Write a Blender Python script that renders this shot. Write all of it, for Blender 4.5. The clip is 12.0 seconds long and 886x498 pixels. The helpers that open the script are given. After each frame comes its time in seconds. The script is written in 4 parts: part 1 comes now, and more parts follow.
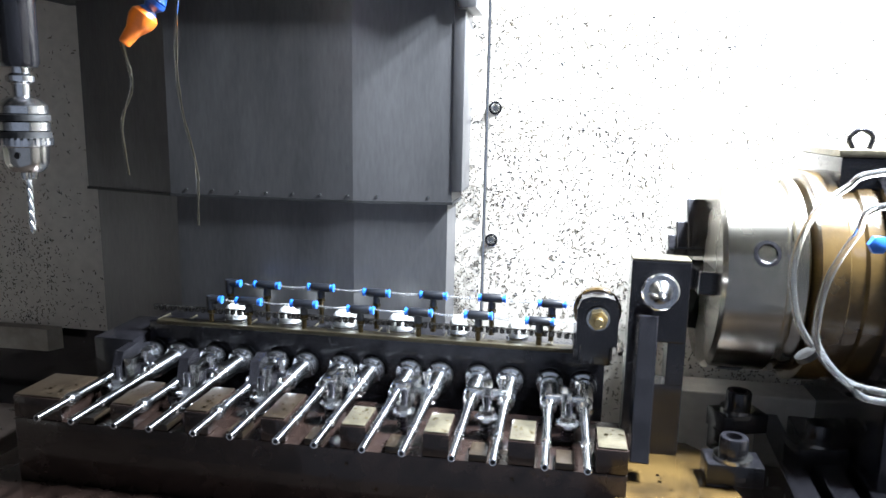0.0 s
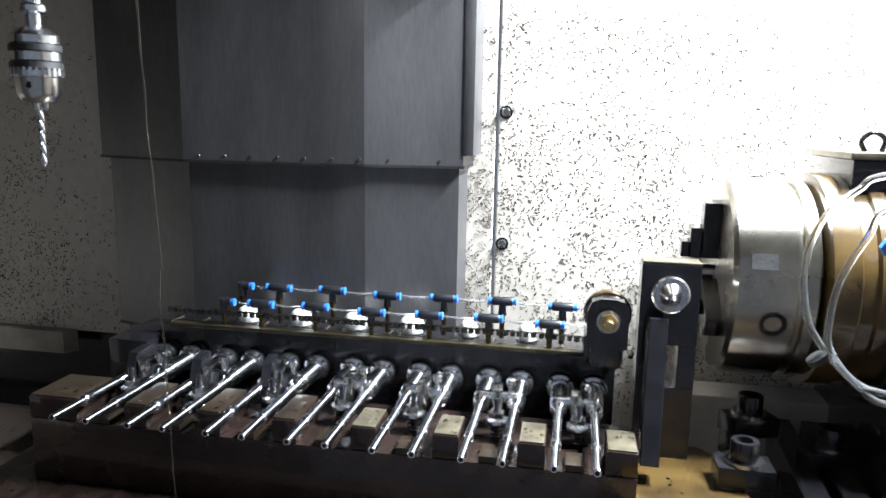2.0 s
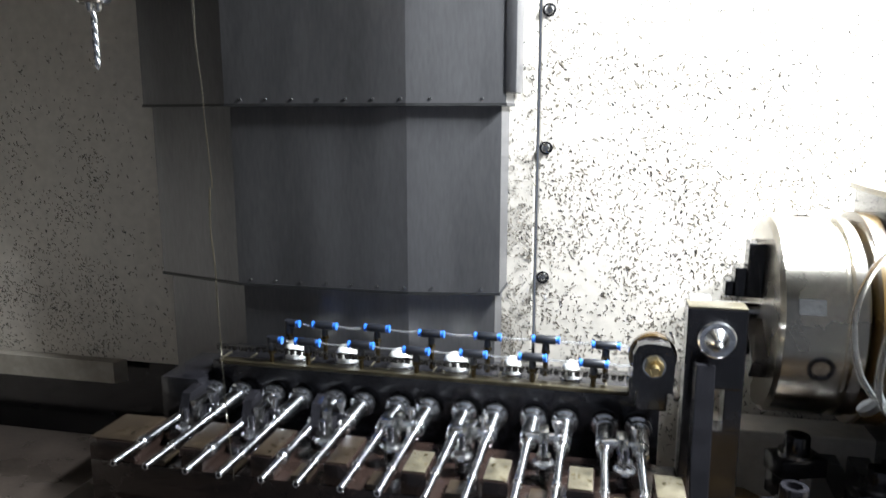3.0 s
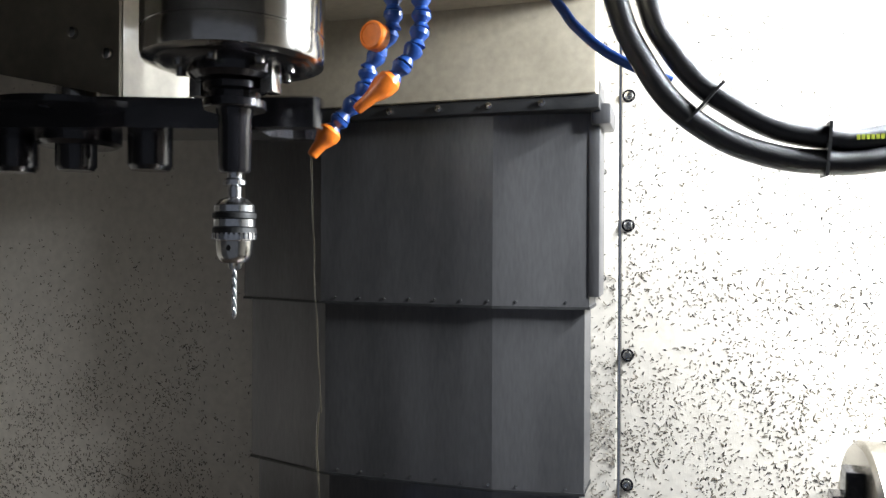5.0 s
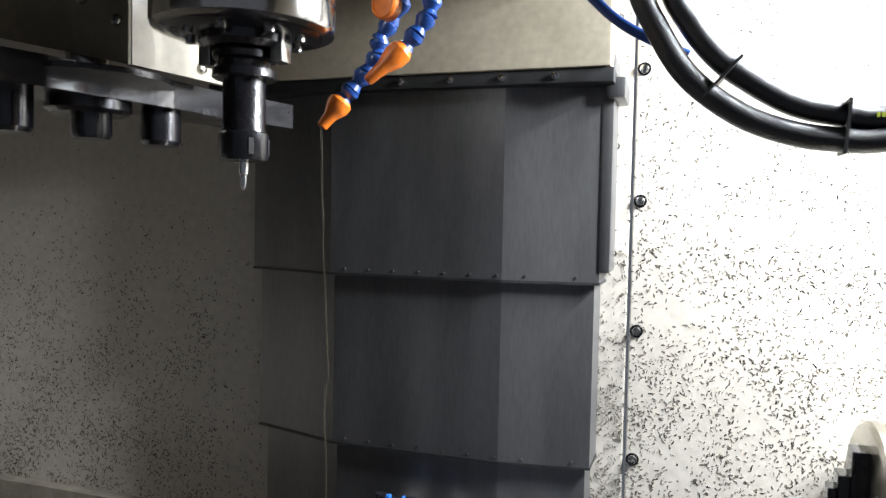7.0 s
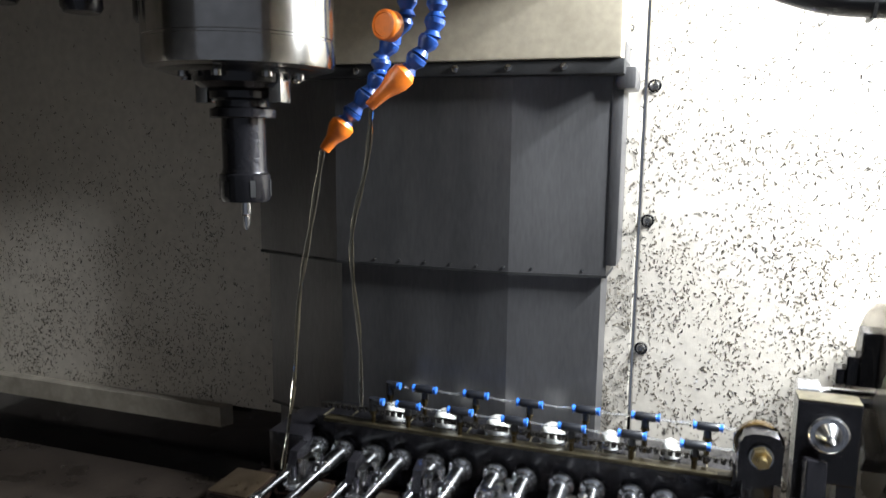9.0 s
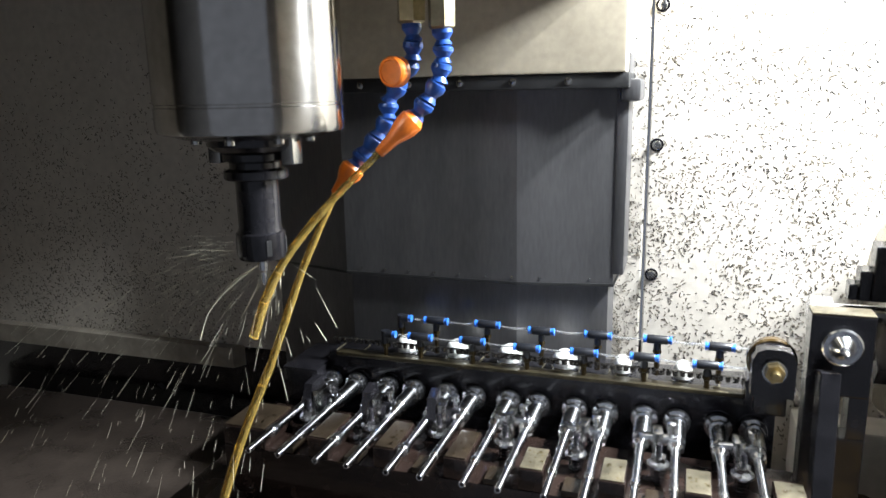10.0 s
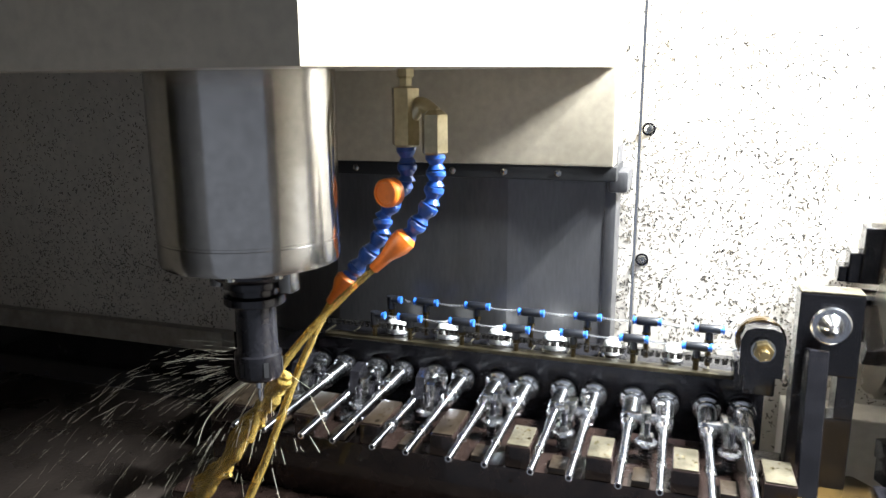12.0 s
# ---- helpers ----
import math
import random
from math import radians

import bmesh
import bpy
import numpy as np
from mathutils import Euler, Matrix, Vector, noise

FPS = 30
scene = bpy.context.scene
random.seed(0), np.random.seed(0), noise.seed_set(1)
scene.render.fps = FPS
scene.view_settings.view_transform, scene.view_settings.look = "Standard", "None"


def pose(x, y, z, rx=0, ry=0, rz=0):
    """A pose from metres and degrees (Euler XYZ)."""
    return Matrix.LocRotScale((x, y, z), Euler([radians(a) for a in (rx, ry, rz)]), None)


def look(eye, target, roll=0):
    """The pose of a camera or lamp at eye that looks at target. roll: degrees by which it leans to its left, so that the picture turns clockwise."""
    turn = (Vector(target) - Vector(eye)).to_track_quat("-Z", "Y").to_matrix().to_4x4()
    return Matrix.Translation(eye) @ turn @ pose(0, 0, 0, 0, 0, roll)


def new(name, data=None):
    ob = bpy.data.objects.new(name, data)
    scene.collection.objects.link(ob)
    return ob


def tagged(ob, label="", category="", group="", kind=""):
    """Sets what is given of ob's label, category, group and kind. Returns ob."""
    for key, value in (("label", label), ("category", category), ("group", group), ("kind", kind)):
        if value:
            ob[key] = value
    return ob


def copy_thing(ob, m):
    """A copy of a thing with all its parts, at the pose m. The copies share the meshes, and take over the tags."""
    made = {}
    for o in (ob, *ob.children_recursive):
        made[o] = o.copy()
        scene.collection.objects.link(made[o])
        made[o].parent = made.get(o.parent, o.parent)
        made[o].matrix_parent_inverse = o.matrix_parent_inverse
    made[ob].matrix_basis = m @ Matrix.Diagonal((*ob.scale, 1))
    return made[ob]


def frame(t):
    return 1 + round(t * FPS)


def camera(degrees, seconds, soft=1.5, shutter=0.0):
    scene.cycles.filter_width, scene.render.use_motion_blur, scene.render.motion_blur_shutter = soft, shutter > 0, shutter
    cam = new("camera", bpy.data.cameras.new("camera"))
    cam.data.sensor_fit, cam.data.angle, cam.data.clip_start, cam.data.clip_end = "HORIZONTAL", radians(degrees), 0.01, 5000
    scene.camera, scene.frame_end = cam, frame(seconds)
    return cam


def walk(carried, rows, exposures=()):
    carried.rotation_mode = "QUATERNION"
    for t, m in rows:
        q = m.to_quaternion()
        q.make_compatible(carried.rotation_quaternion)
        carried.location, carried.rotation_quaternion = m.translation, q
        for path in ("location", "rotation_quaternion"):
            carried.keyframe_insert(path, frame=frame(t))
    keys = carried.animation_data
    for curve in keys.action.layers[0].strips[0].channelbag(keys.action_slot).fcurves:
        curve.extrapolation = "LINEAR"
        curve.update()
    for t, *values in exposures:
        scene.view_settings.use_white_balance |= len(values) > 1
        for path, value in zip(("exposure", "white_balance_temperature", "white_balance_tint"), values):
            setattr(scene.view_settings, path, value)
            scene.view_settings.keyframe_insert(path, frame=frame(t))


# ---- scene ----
cam = camera(63.07, 12.0, shutter=0.4)
PATH = [
    (0, (0.1333, -0.0082, 1.5054), (-0.1870, 1.9316, 1.1381), 1.11),
    (0.5, (0.1350, -0.0097, 1.5057), (-0.1937, 1.9311, 1.1515), 1.25),
    (1, (0.1375, -0.0133, 1.5057), (-0.2045, 1.9257, 1.1548), 0.81),
    (1.5, (0.1386, -0.0136, 1.5029), (-0.2065, 1.9250, 1.1526), 1.14),
    (2, (0.1371, -0.0129, 1.5014), (-0.2191, 1.9239, 1.1522), 1.02),
    (2.5, (0.1325, -0.0134, 1.5031), (-0.2497, 1.9166, 1.1439), 1.22),
    (3, (0.1139, -0.0193, 1.5620), (-0.3109, 1.9010, 1.1987), -0.01),
    (3.5, (0.0962, -0.0349, 1.6503), (-0.3280, 1.8477, 1.1251), -0.41),
    (3.7, (0.1033, -0.0409, 1.6631), (-0.4079, 1.8489, 1.2544), -1.33),
    (5.3, (0.0793, -0.0603, 1.6771), (-0.5095, 1.8510, 1.6736), 0.28),
    (5.5, (0.0774, -0.0564, 1.6778), (-0.5051, 1.8569, 1.6692), 0.33),
    (6, (0.0760, -0.0558, 1.6725), (-0.5133, 1.8552, 1.6432), 0.44),
    (6.5, (0.0689, -0.0511, 1.6755), (-0.5177, 1.8600, 1.6140), 0.77),
    (6.7, (0.0759, -0.0561, 1.6789), (-0.5237, 1.8505, 1.6062), 0.98),
    (8.3, (0.0934, -0.0506, 1.6551), (-0.5407, 1.8385, 1.4847), 0.88),
    (8.5, (0.0883, -0.0517, 1.6492), (-0.5394, 1.8367, 1.4494), 0.66),
    (9, (0.0813, -0.0430, 1.6344), (-0.5461, 1.8310, 1.3273), 0.54),
    (9.5, (0.0742, -0.0437, 1.6161), (-0.5441, 1.8150, 1.2124), -0.81),
    (10, (0.0723, -0.0446, 1.6015), (-0.5540, 1.8045, 1.1673), -1.14),
    (10.5, (0.0741, -0.0508, 1.5703), (-0.5471, 1.8035, 1.1512), -0.99),
    (11, (0.0789, -0.0534, 1.5626), (-0.5452, 1.8000, 1.1438), -0.67),
    (11.5, (0.0761, -0.0506, 1.5630), (-0.5286, 1.8094, 1.1452), -0.07),
    (12, (0.0786, -0.0485, 1.5626), (-0.5341, 1.8101, 1.1501), -0.21),
]
walk(cam, [(t, look(eye, target, roll)) for t, eye, target, roll in PATH],
     [(0.0, 1.12, 6050, 10), (1.0, 0.95, 6150, 10), (2.5, 0.52, 6350, 10), (3.6, 0.34, 6450, 10), (5.4, -0.10, 6500, 10), (8.4, -0.02, 6550, 10), (9.6, 0.30, 6550, 10), (10.5, 0.62, 6550, 10), (11.3, 0.94, 6500, 10), (12.0, 1.00, 6500, 10)])


# ---------------------------------------------------------------- light
world = bpy.data.worlds.new("workshop")
world.use_nodes = True
world.node_tree.nodes["Background"].inputs[0].default_value = (0.76, 0.84, 1.0, 1)
world.node_tree.nodes["Background"].inputs[1].default_value = 0.160
scene.world = world


def area_lamp(name, eye, target, size_x, size_y, watts, colour):
    lamp = bpy.data.lights.new(name, "AREA")
    lamp.shape, lamp.size, lamp.size_y, lamp.energy, lamp.color = "RECTANGLE", size_x, size_y, watts, colour
    lamp.spread = radians(132)
    ob = new(name, lamp)
    ob.matrix_world = look(eye, target)
    return ob


area_lamp("work_light", (0.74, 0.76, 2.10), (-0.05, 0.84, 1.35), 0.08, 0.14, 20, (0.90, 0.96, 1.0))
area_lamp("work_light", (0.62, 0.905, 2.20), (0.30, 0.87, 1.20), 0.30, 0.06, 46, (0.90, 0.96, 1.0))

# ---------------------------------------------------------------- materials


def material(name, colour, rough=0.5, metal=0.0, vary=0.25, scale=30.0, bump=0.15, fine=220.0, dark=None, amount=0.45, stretch=(1, 1, 1), coat=0.0, per_object=0.0):
    """Base colour mottled at two scales, roughness broken up, fine relief."""
    m = bpy.data.materials.new(name)
    m.use_nodes = True
    n, l = m.node_tree.nodes, m.node_tree.links
    b = n["Principled BSDF"]
    co = n.new("ShaderNodeTexCoord")
    mp = n.new("ShaderNodeMapping")
    mp.inputs["Scale"].default_value = stretch
    l.new(co.outputs["Object"], mp.inputs[0])
    big, small = n.new("ShaderNodeTexNoise"), n.new("ShaderNodeTexNoise")
    big.inputs["Scale"].default_value, big.inputs["Detail"].default_value = scale, 5
    small.inputs["Scale"].default_value, small.inputs["Detail"].default_value = fine, 3
    l.new(mp.outputs[0], big.inputs["Vector"])
    l.new(mp.outputs[0], small.inputs["Vector"])
    ramp = n.new("ShaderNodeValToRGB")
    dk = dark or tuple(c * (1 - vary) for c in colour)
    ramp.color_ramp.elements[0].position, ramp.color_ramp.elements[0].color = amount - 0.12, (*dk, 1)
    ramp.color_ramp.elements[1].position, ramp.color_ramp.elements[1].color = amount + 0.15, (*colour, 1)
    l.new(big.outputs[0], ramp.inputs[0])
    mix = n.new("ShaderNodeMix")
    mix.data_type, mix.blend_type = "RGBA", "MULTIPLY"
    mix.inputs[0].default_value = 0.35
    l.new(ramp.outputs[0], mix.inputs[6])
    l.new(small.outputs[0], mix.inputs[7])
    last = mix.outputs[2]
    if per_object:
        info = n.new("ShaderNodeObjectInfo")
        hsv = n.new("ShaderNodeHueSaturation")
        span = n.new("ShaderNodeMapRange")
        span.inputs[3].default_value, span.inputs[4].default_value = 1 - per_object, 1 + per_object
        l.new(info.outputs["Random"], span.inputs[0])
        l.new(span.outputs[0], hsv.inputs["Value"])
        l.new(last, hsv.inputs["Color"])
        last = hsv.outputs[0]
    l.new(last, b.inputs["Base Color"])
    rr = n.new("ShaderNodeMapRange")
    rr.inputs[3].default_value, rr.inputs[4].default_value = max(0.03, rough * 0.7), min(1, rough * 1.35)
    l.new(big.outputs[0], rr.inputs[0])
    l.new(rr.outputs[0], b.inputs["Roughness"])
    b.inputs["Metallic"].default_value = metal
    b.inputs["Coat Weight"].default_value = coat
    b.inputs["Coat Roughness"].default_value = 0.08
    bp = n.new("ShaderNodeBump")
    bp.inputs["Strength"].default_value, bp.inputs["Distance"].default_value = bump, 0.002
    l.new(small.outputs[0], bp.inputs["Height"])
    l.new(bp.outputs[0], b.inputs["Normal"])
    return m


def turned(name, colour, rough, axis, spread=0.85, turn=0.0, vary=0.15):
    """Lathe-turned metal: fine rings round the axis draw the highlights out along it."""
    m = material(name, colour, rough, 1.0, vary, 9, 0.02, 120)
    n, l = m.node_tree.nodes, m.node_tree.links
    b = n["Principled BSDF"]
    tg = n.new("ShaderNodeTangent")
    tg.direction_type, tg.axis = "RADIAL", axis
    l.new(tg.outputs[0], b.inputs["Tangent"])
    b.inputs["Anisotropic"].default_value = spread
    b.inputs["Anisotropic Rotation"].default_value = turn
    return m


def clear(name, colour, ior=1.33, rough=0.02, alpha=1.0):
    m = bpy.data.materials.new(name)
    m.use_nodes = True
    b = m.node_tree.nodes["Principled BSDF"]
    b.inputs["Base Color"].default_value = (*colour, 1)
    b.inputs["Transmission Weight"].default_value = 1.0
    b.inputs["IOR"].default_value, b.inputs["Roughness"].default_value = ior, rough
    b.inputs["Alpha"].default_value = alpha
    return m


M_WALL = material("beige_enclosure_paint", (0.66, 0.61, 0.54), 0.45, 0, 0.10, 5, 0.1, 60, coat=0.1)
# for the unseen front panels and roof, dark to cut bounced light
M_UNSEEN = material("dark_grey_unseen_sheet", (0.07, 0.07, 0.075), 0.5, 0, 0.15, 6)
M_CHAIN = material("oily_chain_steel", (0.14, 0.13, 0.12), 0.25, 0.9, 0.4, 80)
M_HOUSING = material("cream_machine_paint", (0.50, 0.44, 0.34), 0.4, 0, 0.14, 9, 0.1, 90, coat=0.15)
# darker copy of the cream paint, with the guard's shade put into the colour
M_GUARD = material("shaded_cream_paint", (0.27, 0.23, 0.165), 0.45, 0, 0.35, 12, 0.12, 90, coat=0.1)
M_COVER = material("oily_grey_steel_sheet", (0.150, 0.147, 0.152), 0.35, 0.7, 0.25, 3.2, 0.03, 60, stretch=(4, 4, 0.8))
M_EDGE = material("black_rubber_wiper", (0.012, 0.012, 0.013), 0.5, 0, 0.3, 40)
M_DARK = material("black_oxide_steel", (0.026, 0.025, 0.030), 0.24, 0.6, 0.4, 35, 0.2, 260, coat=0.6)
M_BLOCK = material("oiled_dark_steel", (0.034, 0.021, 0.017), 0.26, 0.5, 0.45, 22, 0.2, 200, coat=0.5)
M_PAD = material("ground_steel_with_oil", (0.20, 0.175, 0.12), 0.34, 0.7, 0.4, 45, 0.15, 240, coat=0.3, per_object=0.12)
M_OILTOP = material("brown_oil_film_on_steel", (0.034, 0.024, 0.015), 0.34, 0.4, 0.4, 40, 0.1, 220, coat=0.25, per_object=0.2)
M_CHROME = material("polished_steel", (0.82, 0.83, 0.86), 0.20, 1.0, 0.15, 60, 0.05, 300)
M_STRIP = material("oil_stained_steel_strip", (0.075, 0.062, 0.036), 0.34, 0.7, 0.4, 45, 0.15, 240, coat=0.2)
M_LEDGE = material("stained_beige_paint", (0.40, 0.36, 0.30), 0.5, 0, 0.35, 22, 0.15, 90)
M_STEEL = material("turned_steel", (0.60, 0.59, 0.57), 0.2, 1.0, 0.12, 8, 0.03, 120)
M_NOSE = turned("turned_spindle_steel", (0.62, 0.60, 0.57), 0.17, "Z", 0.75, 0.25)
M_SHAFT = turned("turned_shaft_steel", (0.86, 0.87, 0.90), 0.22, "Y", 0.85, 0.25, 0.08)
M_CHUCK = turned("ground_chuck_steel", (0.50, 0.47, 0.41), 0.26, "X", 0.8, 0.25)
M_BRASS = material("nickel_brass", (0.60, 0.52, 0.34), 0.3, 1.0, 0.2, 40)
M_STEM = material("oily_brass", (0.10, 0.072, 0.032), 0.3, 0.9, 0.4, 60)
M_GOLD = material("yellow_zinc_plate", (0.62, 0.48, 0.24), 0.3, 1.0, 0.25, 60)
M_BLUE = material("blue_coolant_hose_plastic", (0.012, 0.065, 0.30), 0.32, 0, 0.25, 40, 0.05, 200, coat=0.3)
M_ORANGE = material("orange_nozzle_plastic", (0.86, 0.20, 0.015), 0.36, 0, 0.12, 40, 0.05, 200, coat=0.2)
M_FITBLUE = material("light_blue_release_ring", (0.03, 0.16, 0.62), 0.35, 0, 0.15, 60, 0.05)
M_FITBLACK = material("black_fitting_plastic", (0.010, 0.011, 0.015), 0.35, 0, 0.2, 60, 0.05)
M_RUBBER = material("black_hydraulic_hose", (0.014, 0.014, 0.017), 0.33, 0, 0.3, 30, 0.35, 900, coat=0.3)
M_WHITE = material("milky_nylon", (0.78, 0.78, 0.74), 0.3, 0, 0.12, 50, 0.05, coat=0.2)
M_OILPLATE = material("oily_brown_plate", (0.085, 0.052, 0.016), 0.22, 0.1, 0.5, 16, 0.15, 160, dark=(0.030, 0.019, 0.008), coat=0.5)
M_TABLE = material("cast_iron_table", (0.12, 0.095, 0.080), 0.28, 0.6, 0.4, 14, 0.2, 160, coat=0.3)
M_CHIP = material("dark_metal_chip", (0.05, 0.05, 0.056), 0.45, 0.3, 0.3, 50)
chip_nodes, chip_links = M_CHIP.node_tree.nodes, M_CHIP.node_tree.links
chip_piece, chip_tone = chip_nodes.new("ShaderNodeNewGeometry"), chip_nodes.new("ShaderNodeValToRGB")
chip_tone.color_ramp.elements[0].color = (0.020, 0.020, 0.024, 1)
chip_tone.color_ramp.elements[1].color = (0.20, 0.17, 0.13, 1)
chip_links.new(chip_piece.outputs["Random Per Island"], chip_tone.inputs[0])
chip_links.new(chip_tone.outputs[0], chip_nodes["Principled BSDF"].inputs["Base Color"])
M_TUBE = clear("clear_pneumatic_tube", (0.92, 0.93, 0.94), 1.35, 0.12)
M_TUBE.node_tree.nodes["Principled BSDF"].inputs["Transmission Weight"].default_value = 0.93
M_OIL = clear("amber_cutting_oil", (0.66, 0.47, 0.13), 1.38, 0.10)
M_OIL.node_tree.nodes["Principled BSDF"].inputs["Transmission Weight"].default_value = 0.72
M_FOAM = clear("aerated_oil", (0.90, 0.86, 0.70), 1.36, 0.15)
M_FOAM.node_tree.nodes["Principled BSDF"].inputs["Transmission Weight"].default_value = 0.25
M_TRICKLE = clear("thin_clear_oil", (0.97, 0.92, 0.72), 1.36, 0.04)
M_YELLOW = material("yellow_print", (0.55, 0.62, 0.05), 0.5, 0, 0.1, 60)

M_BEAD = clear("oil_bead", (0.85, 0.75, 0.5), 1.45, 0.03)
M_LOOP = clear("clear_vinyl_tube", (0.95, 0.96, 0.97), 1.38, 0.06)
M_LOOP.node_tree.nodes["Principled BSDF"].inputs["Transmission Weight"].default_value = 0.95

# ---------------------------------------------------------------- mesh tools


def part(name, bm, mat, parent=None, label="", smooth=True, at=None):
    me = bpy.data.meshes.new(name)
    bm.to_mesh(me)
    bm.free()
    me.materials.append(mat)
    ob = new(name, me)
    if smooth:
        for p in me.polygons:
            p.use_smooth = True
        me.set_sharp_from_angle(angle=radians(32))
    if parent is not None:
        ob.parent = parent
    if at is not None:
        ob.matrix_basis = at
    if label:
        ob["label"] = label
    return ob


def thing(name, x, y, z, label, category, group="", rz=0, kind=""):
    ob = new(name)
    ob.empty_display_size = 0.02
    ob.matrix_basis = pose(x, y, z, 0, 0, rz)
    return tagged(ob, label, category, group, kind)


def add_box(bm, x0, x1, y0, y1, z0, z1, bevel=0.0):
    r = bmesh.ops.create_cube(bm, size=1.0)
    vs = r["verts"]
    for v in vs:
        v.co = Vector(((x0 + x1) / 2 + v.co.x * (x1 - x0), (y0 + y1) / 2 + v.co.y * (y1 - y0), (z0 + z1) / 2 + v.co.z * (z1 - z0)))
    if bevel:
        es = list({e for v in vs for e in v.link_edges})
        bmesh.ops.bevel(bm, geom=es, offset=bevel, segments=2, affect="EDGES", profile=0.6)
    return bm


def box(x0, x1, y0, y1, z0, z1, bevel=0.0):
    return add_box(bmesh.new(), x0, x1, y0, y1, z0, z1, bevel)


def add_lathe(bm, profile, seg=32, m=None, close=True):
    """Turn (radius, height) pairs about z."""
    m = m or Matrix()
    rings = []
    for r, h in profile:
        if r < 1e-6:
            rings.append([bm.verts.new(m @ Vector((0, 0, h)))])
        else:
            rings.append([bm.verts.new(m @ Vector((r * math.cos(2 * math.pi * i / seg), r * math.sin(2 * math.pi * i / seg), h))) for i in range(seg)])
    for a, b in zip(rings, rings[1:]):
        for i in range(seg):
            j = (i + 1) % seg
            if len(a) == 1 and len(b) == 1:
                continue
            if len(a) == 1:
                bm.faces.new((a[0], b[j], b[i]))
            elif len(b) == 1:
                bm.faces.new((a[i], a[j], b[0]))
            else:
                bm.faces.new((a[i], a[j], b[j], b[i]))
    if close:
        for ring in (rings[0], rings[-1]):
            if len(ring) > 2:
                bm.faces.new(ring)
    bmesh.ops.recalc_face_normals(bm, faces=bm.faces)
    return bm


def lathe(profile, seg=32, m=None, close=True):
    return add_lathe(bmesh.new(), profile, seg, m, close)


def along(p, q):
    """Matrix whose z runs from p to q."""
    p, q = Vector(p), Vector(q)
    return Matrix.Translation(p) @ (q - p).to_track_quat("Z", "Y").to_matrix().to_4x4()


def smooth_path(points, n):
    """Catmull-Rom through the points."""
    pts = [Vector(p) for p in points]
    pts = [pts[0] * 2 - pts[1]] + pts + [pts[-1] * 2 - pts[-2]]
    out = []
    for i in range(1, len(pts) - 2):
        a, b, c, d = pts[i - 1:i + 3]
        for k in range(n):
            t = k / n
            out.append(0.5 * ((2 * b) + (c - a) * t + (2 * a - 5 * b + 4 * c - d) * t * t + (3 * b - a - 3 * c + d) * t ** 3))
    out.append(pts[-2])
    return out


def add_tube(bm, pts, radius, seg=10, cap=True):
    """A round tube through pts; radius may be a function of 0..1."""
    rad = radius if callable(radius) else (lambda u: radius)
    rings, up = [], Vector((0.13, 0.31, 0.94))
    for i, p in enumerate(pts):
        d = (pts[min(i + 1, len(pts) - 1)] - pts[max(i - 1, 0)]).normalized()
        a = d.cross(up)
        if a.length < 1e-4:
            a = d.orthogonal()
        a.normalize()
        b = d.cross(a).normalized()
        r = rad(i / (len(pts) - 1))
        rings.append([bm.verts.new(p + a * (r * math.cos(2 * math.pi * k / seg)) + b * (r * math.sin(2 * math.pi * k / seg))) for k in range(seg)])
    for q, w in zip(rings, rings[1:]):
        for k in range(seg):
            bm.faces.new((q[k], q[(k + 1) % seg], w[(k + 1) % seg], w[k]))
    if cap:
        bm.faces.new(rings[0][::-1])
        bm.faces.new(rings[-1])
    bmesh.ops.recalc_face_normals(bm, faces=bm.faces)
    return bm


def tube(points, radius, seg=10, n=8):
    return add_tube(bmesh.new(), smooth_path(points, n), radius, seg)


def prism(outline, z0, z1, m=None):
    """Extrude an (x, y) outline from z0 to z1."""
    bm, m = bmesh.new(), m or Matrix()
    lo = [bm.verts.new(m @ Vector((x, y, z0))) for x, y in outline]
    hi = [bm.verts.new(m @ Vector((x, y, z1))) for x, y in outline]
    bm.faces.new(lo[::-1])
    bm.faces.new(hi)
    for i in range(len(lo)):
        j = (i + 1) % len(lo)
        bm.faces.new((lo[i], lo[j], hi[j], hi[i]))
    bmesh.ops.recalc_face_normals(bm, faces=bm.faces)
    return bm


def hexagon(flat, turn=0.0):
    r = flat / math.sqrt(3)
    return [(r * math.cos(turn + k * math.pi / 3), r * math.sin(turn + k * math.pi / 3)) for k in range(6)]


TO_X = pose(0, 0, 0, 0, 90, 0)      # turned things: z becomes x
TO_FRONT = pose(0, 0, 0, 90, 0, 0)  # z becomes -y

# ---------------------------------------------------------------- the enclosure
WALL = 1.052
wall_right = tagged(part("wall_back_right", box(0.0205, 1.30, WALL, WALL + 0.02, 0.60, 2.60, 0.002), M_WALL, smooth=False), "cream sheet-metal back wall spattered with dark chips", "wall", kind="structure")
wall_strip = tagged(part("wall_back_strip", box(-0.060, 0.0165, WALL + 0.001, WALL + 0.02, 0.60, 2.60, 0.002), M_WALL, smooth=False), "narrow cream sheet-metal strip beside the column cover", "wall", kind="structure")
wall_left = tagged(part("wall_back_left", box(-1.40, -0.560, WALL, WALL + 0.02, 1.135, 2.60, 0.002), M_WALL, smooth=False), "cream sheet-metal back wall spattered with dark chips", "wall", kind="structure")
tagged(part("wall_left_side", box(-1.42, -1.40, -0.17, 1.20, 0.60, 2.60), M_WALL, smooth=False), "cream side wall of the machine enclosure", "wall", kind="structure")
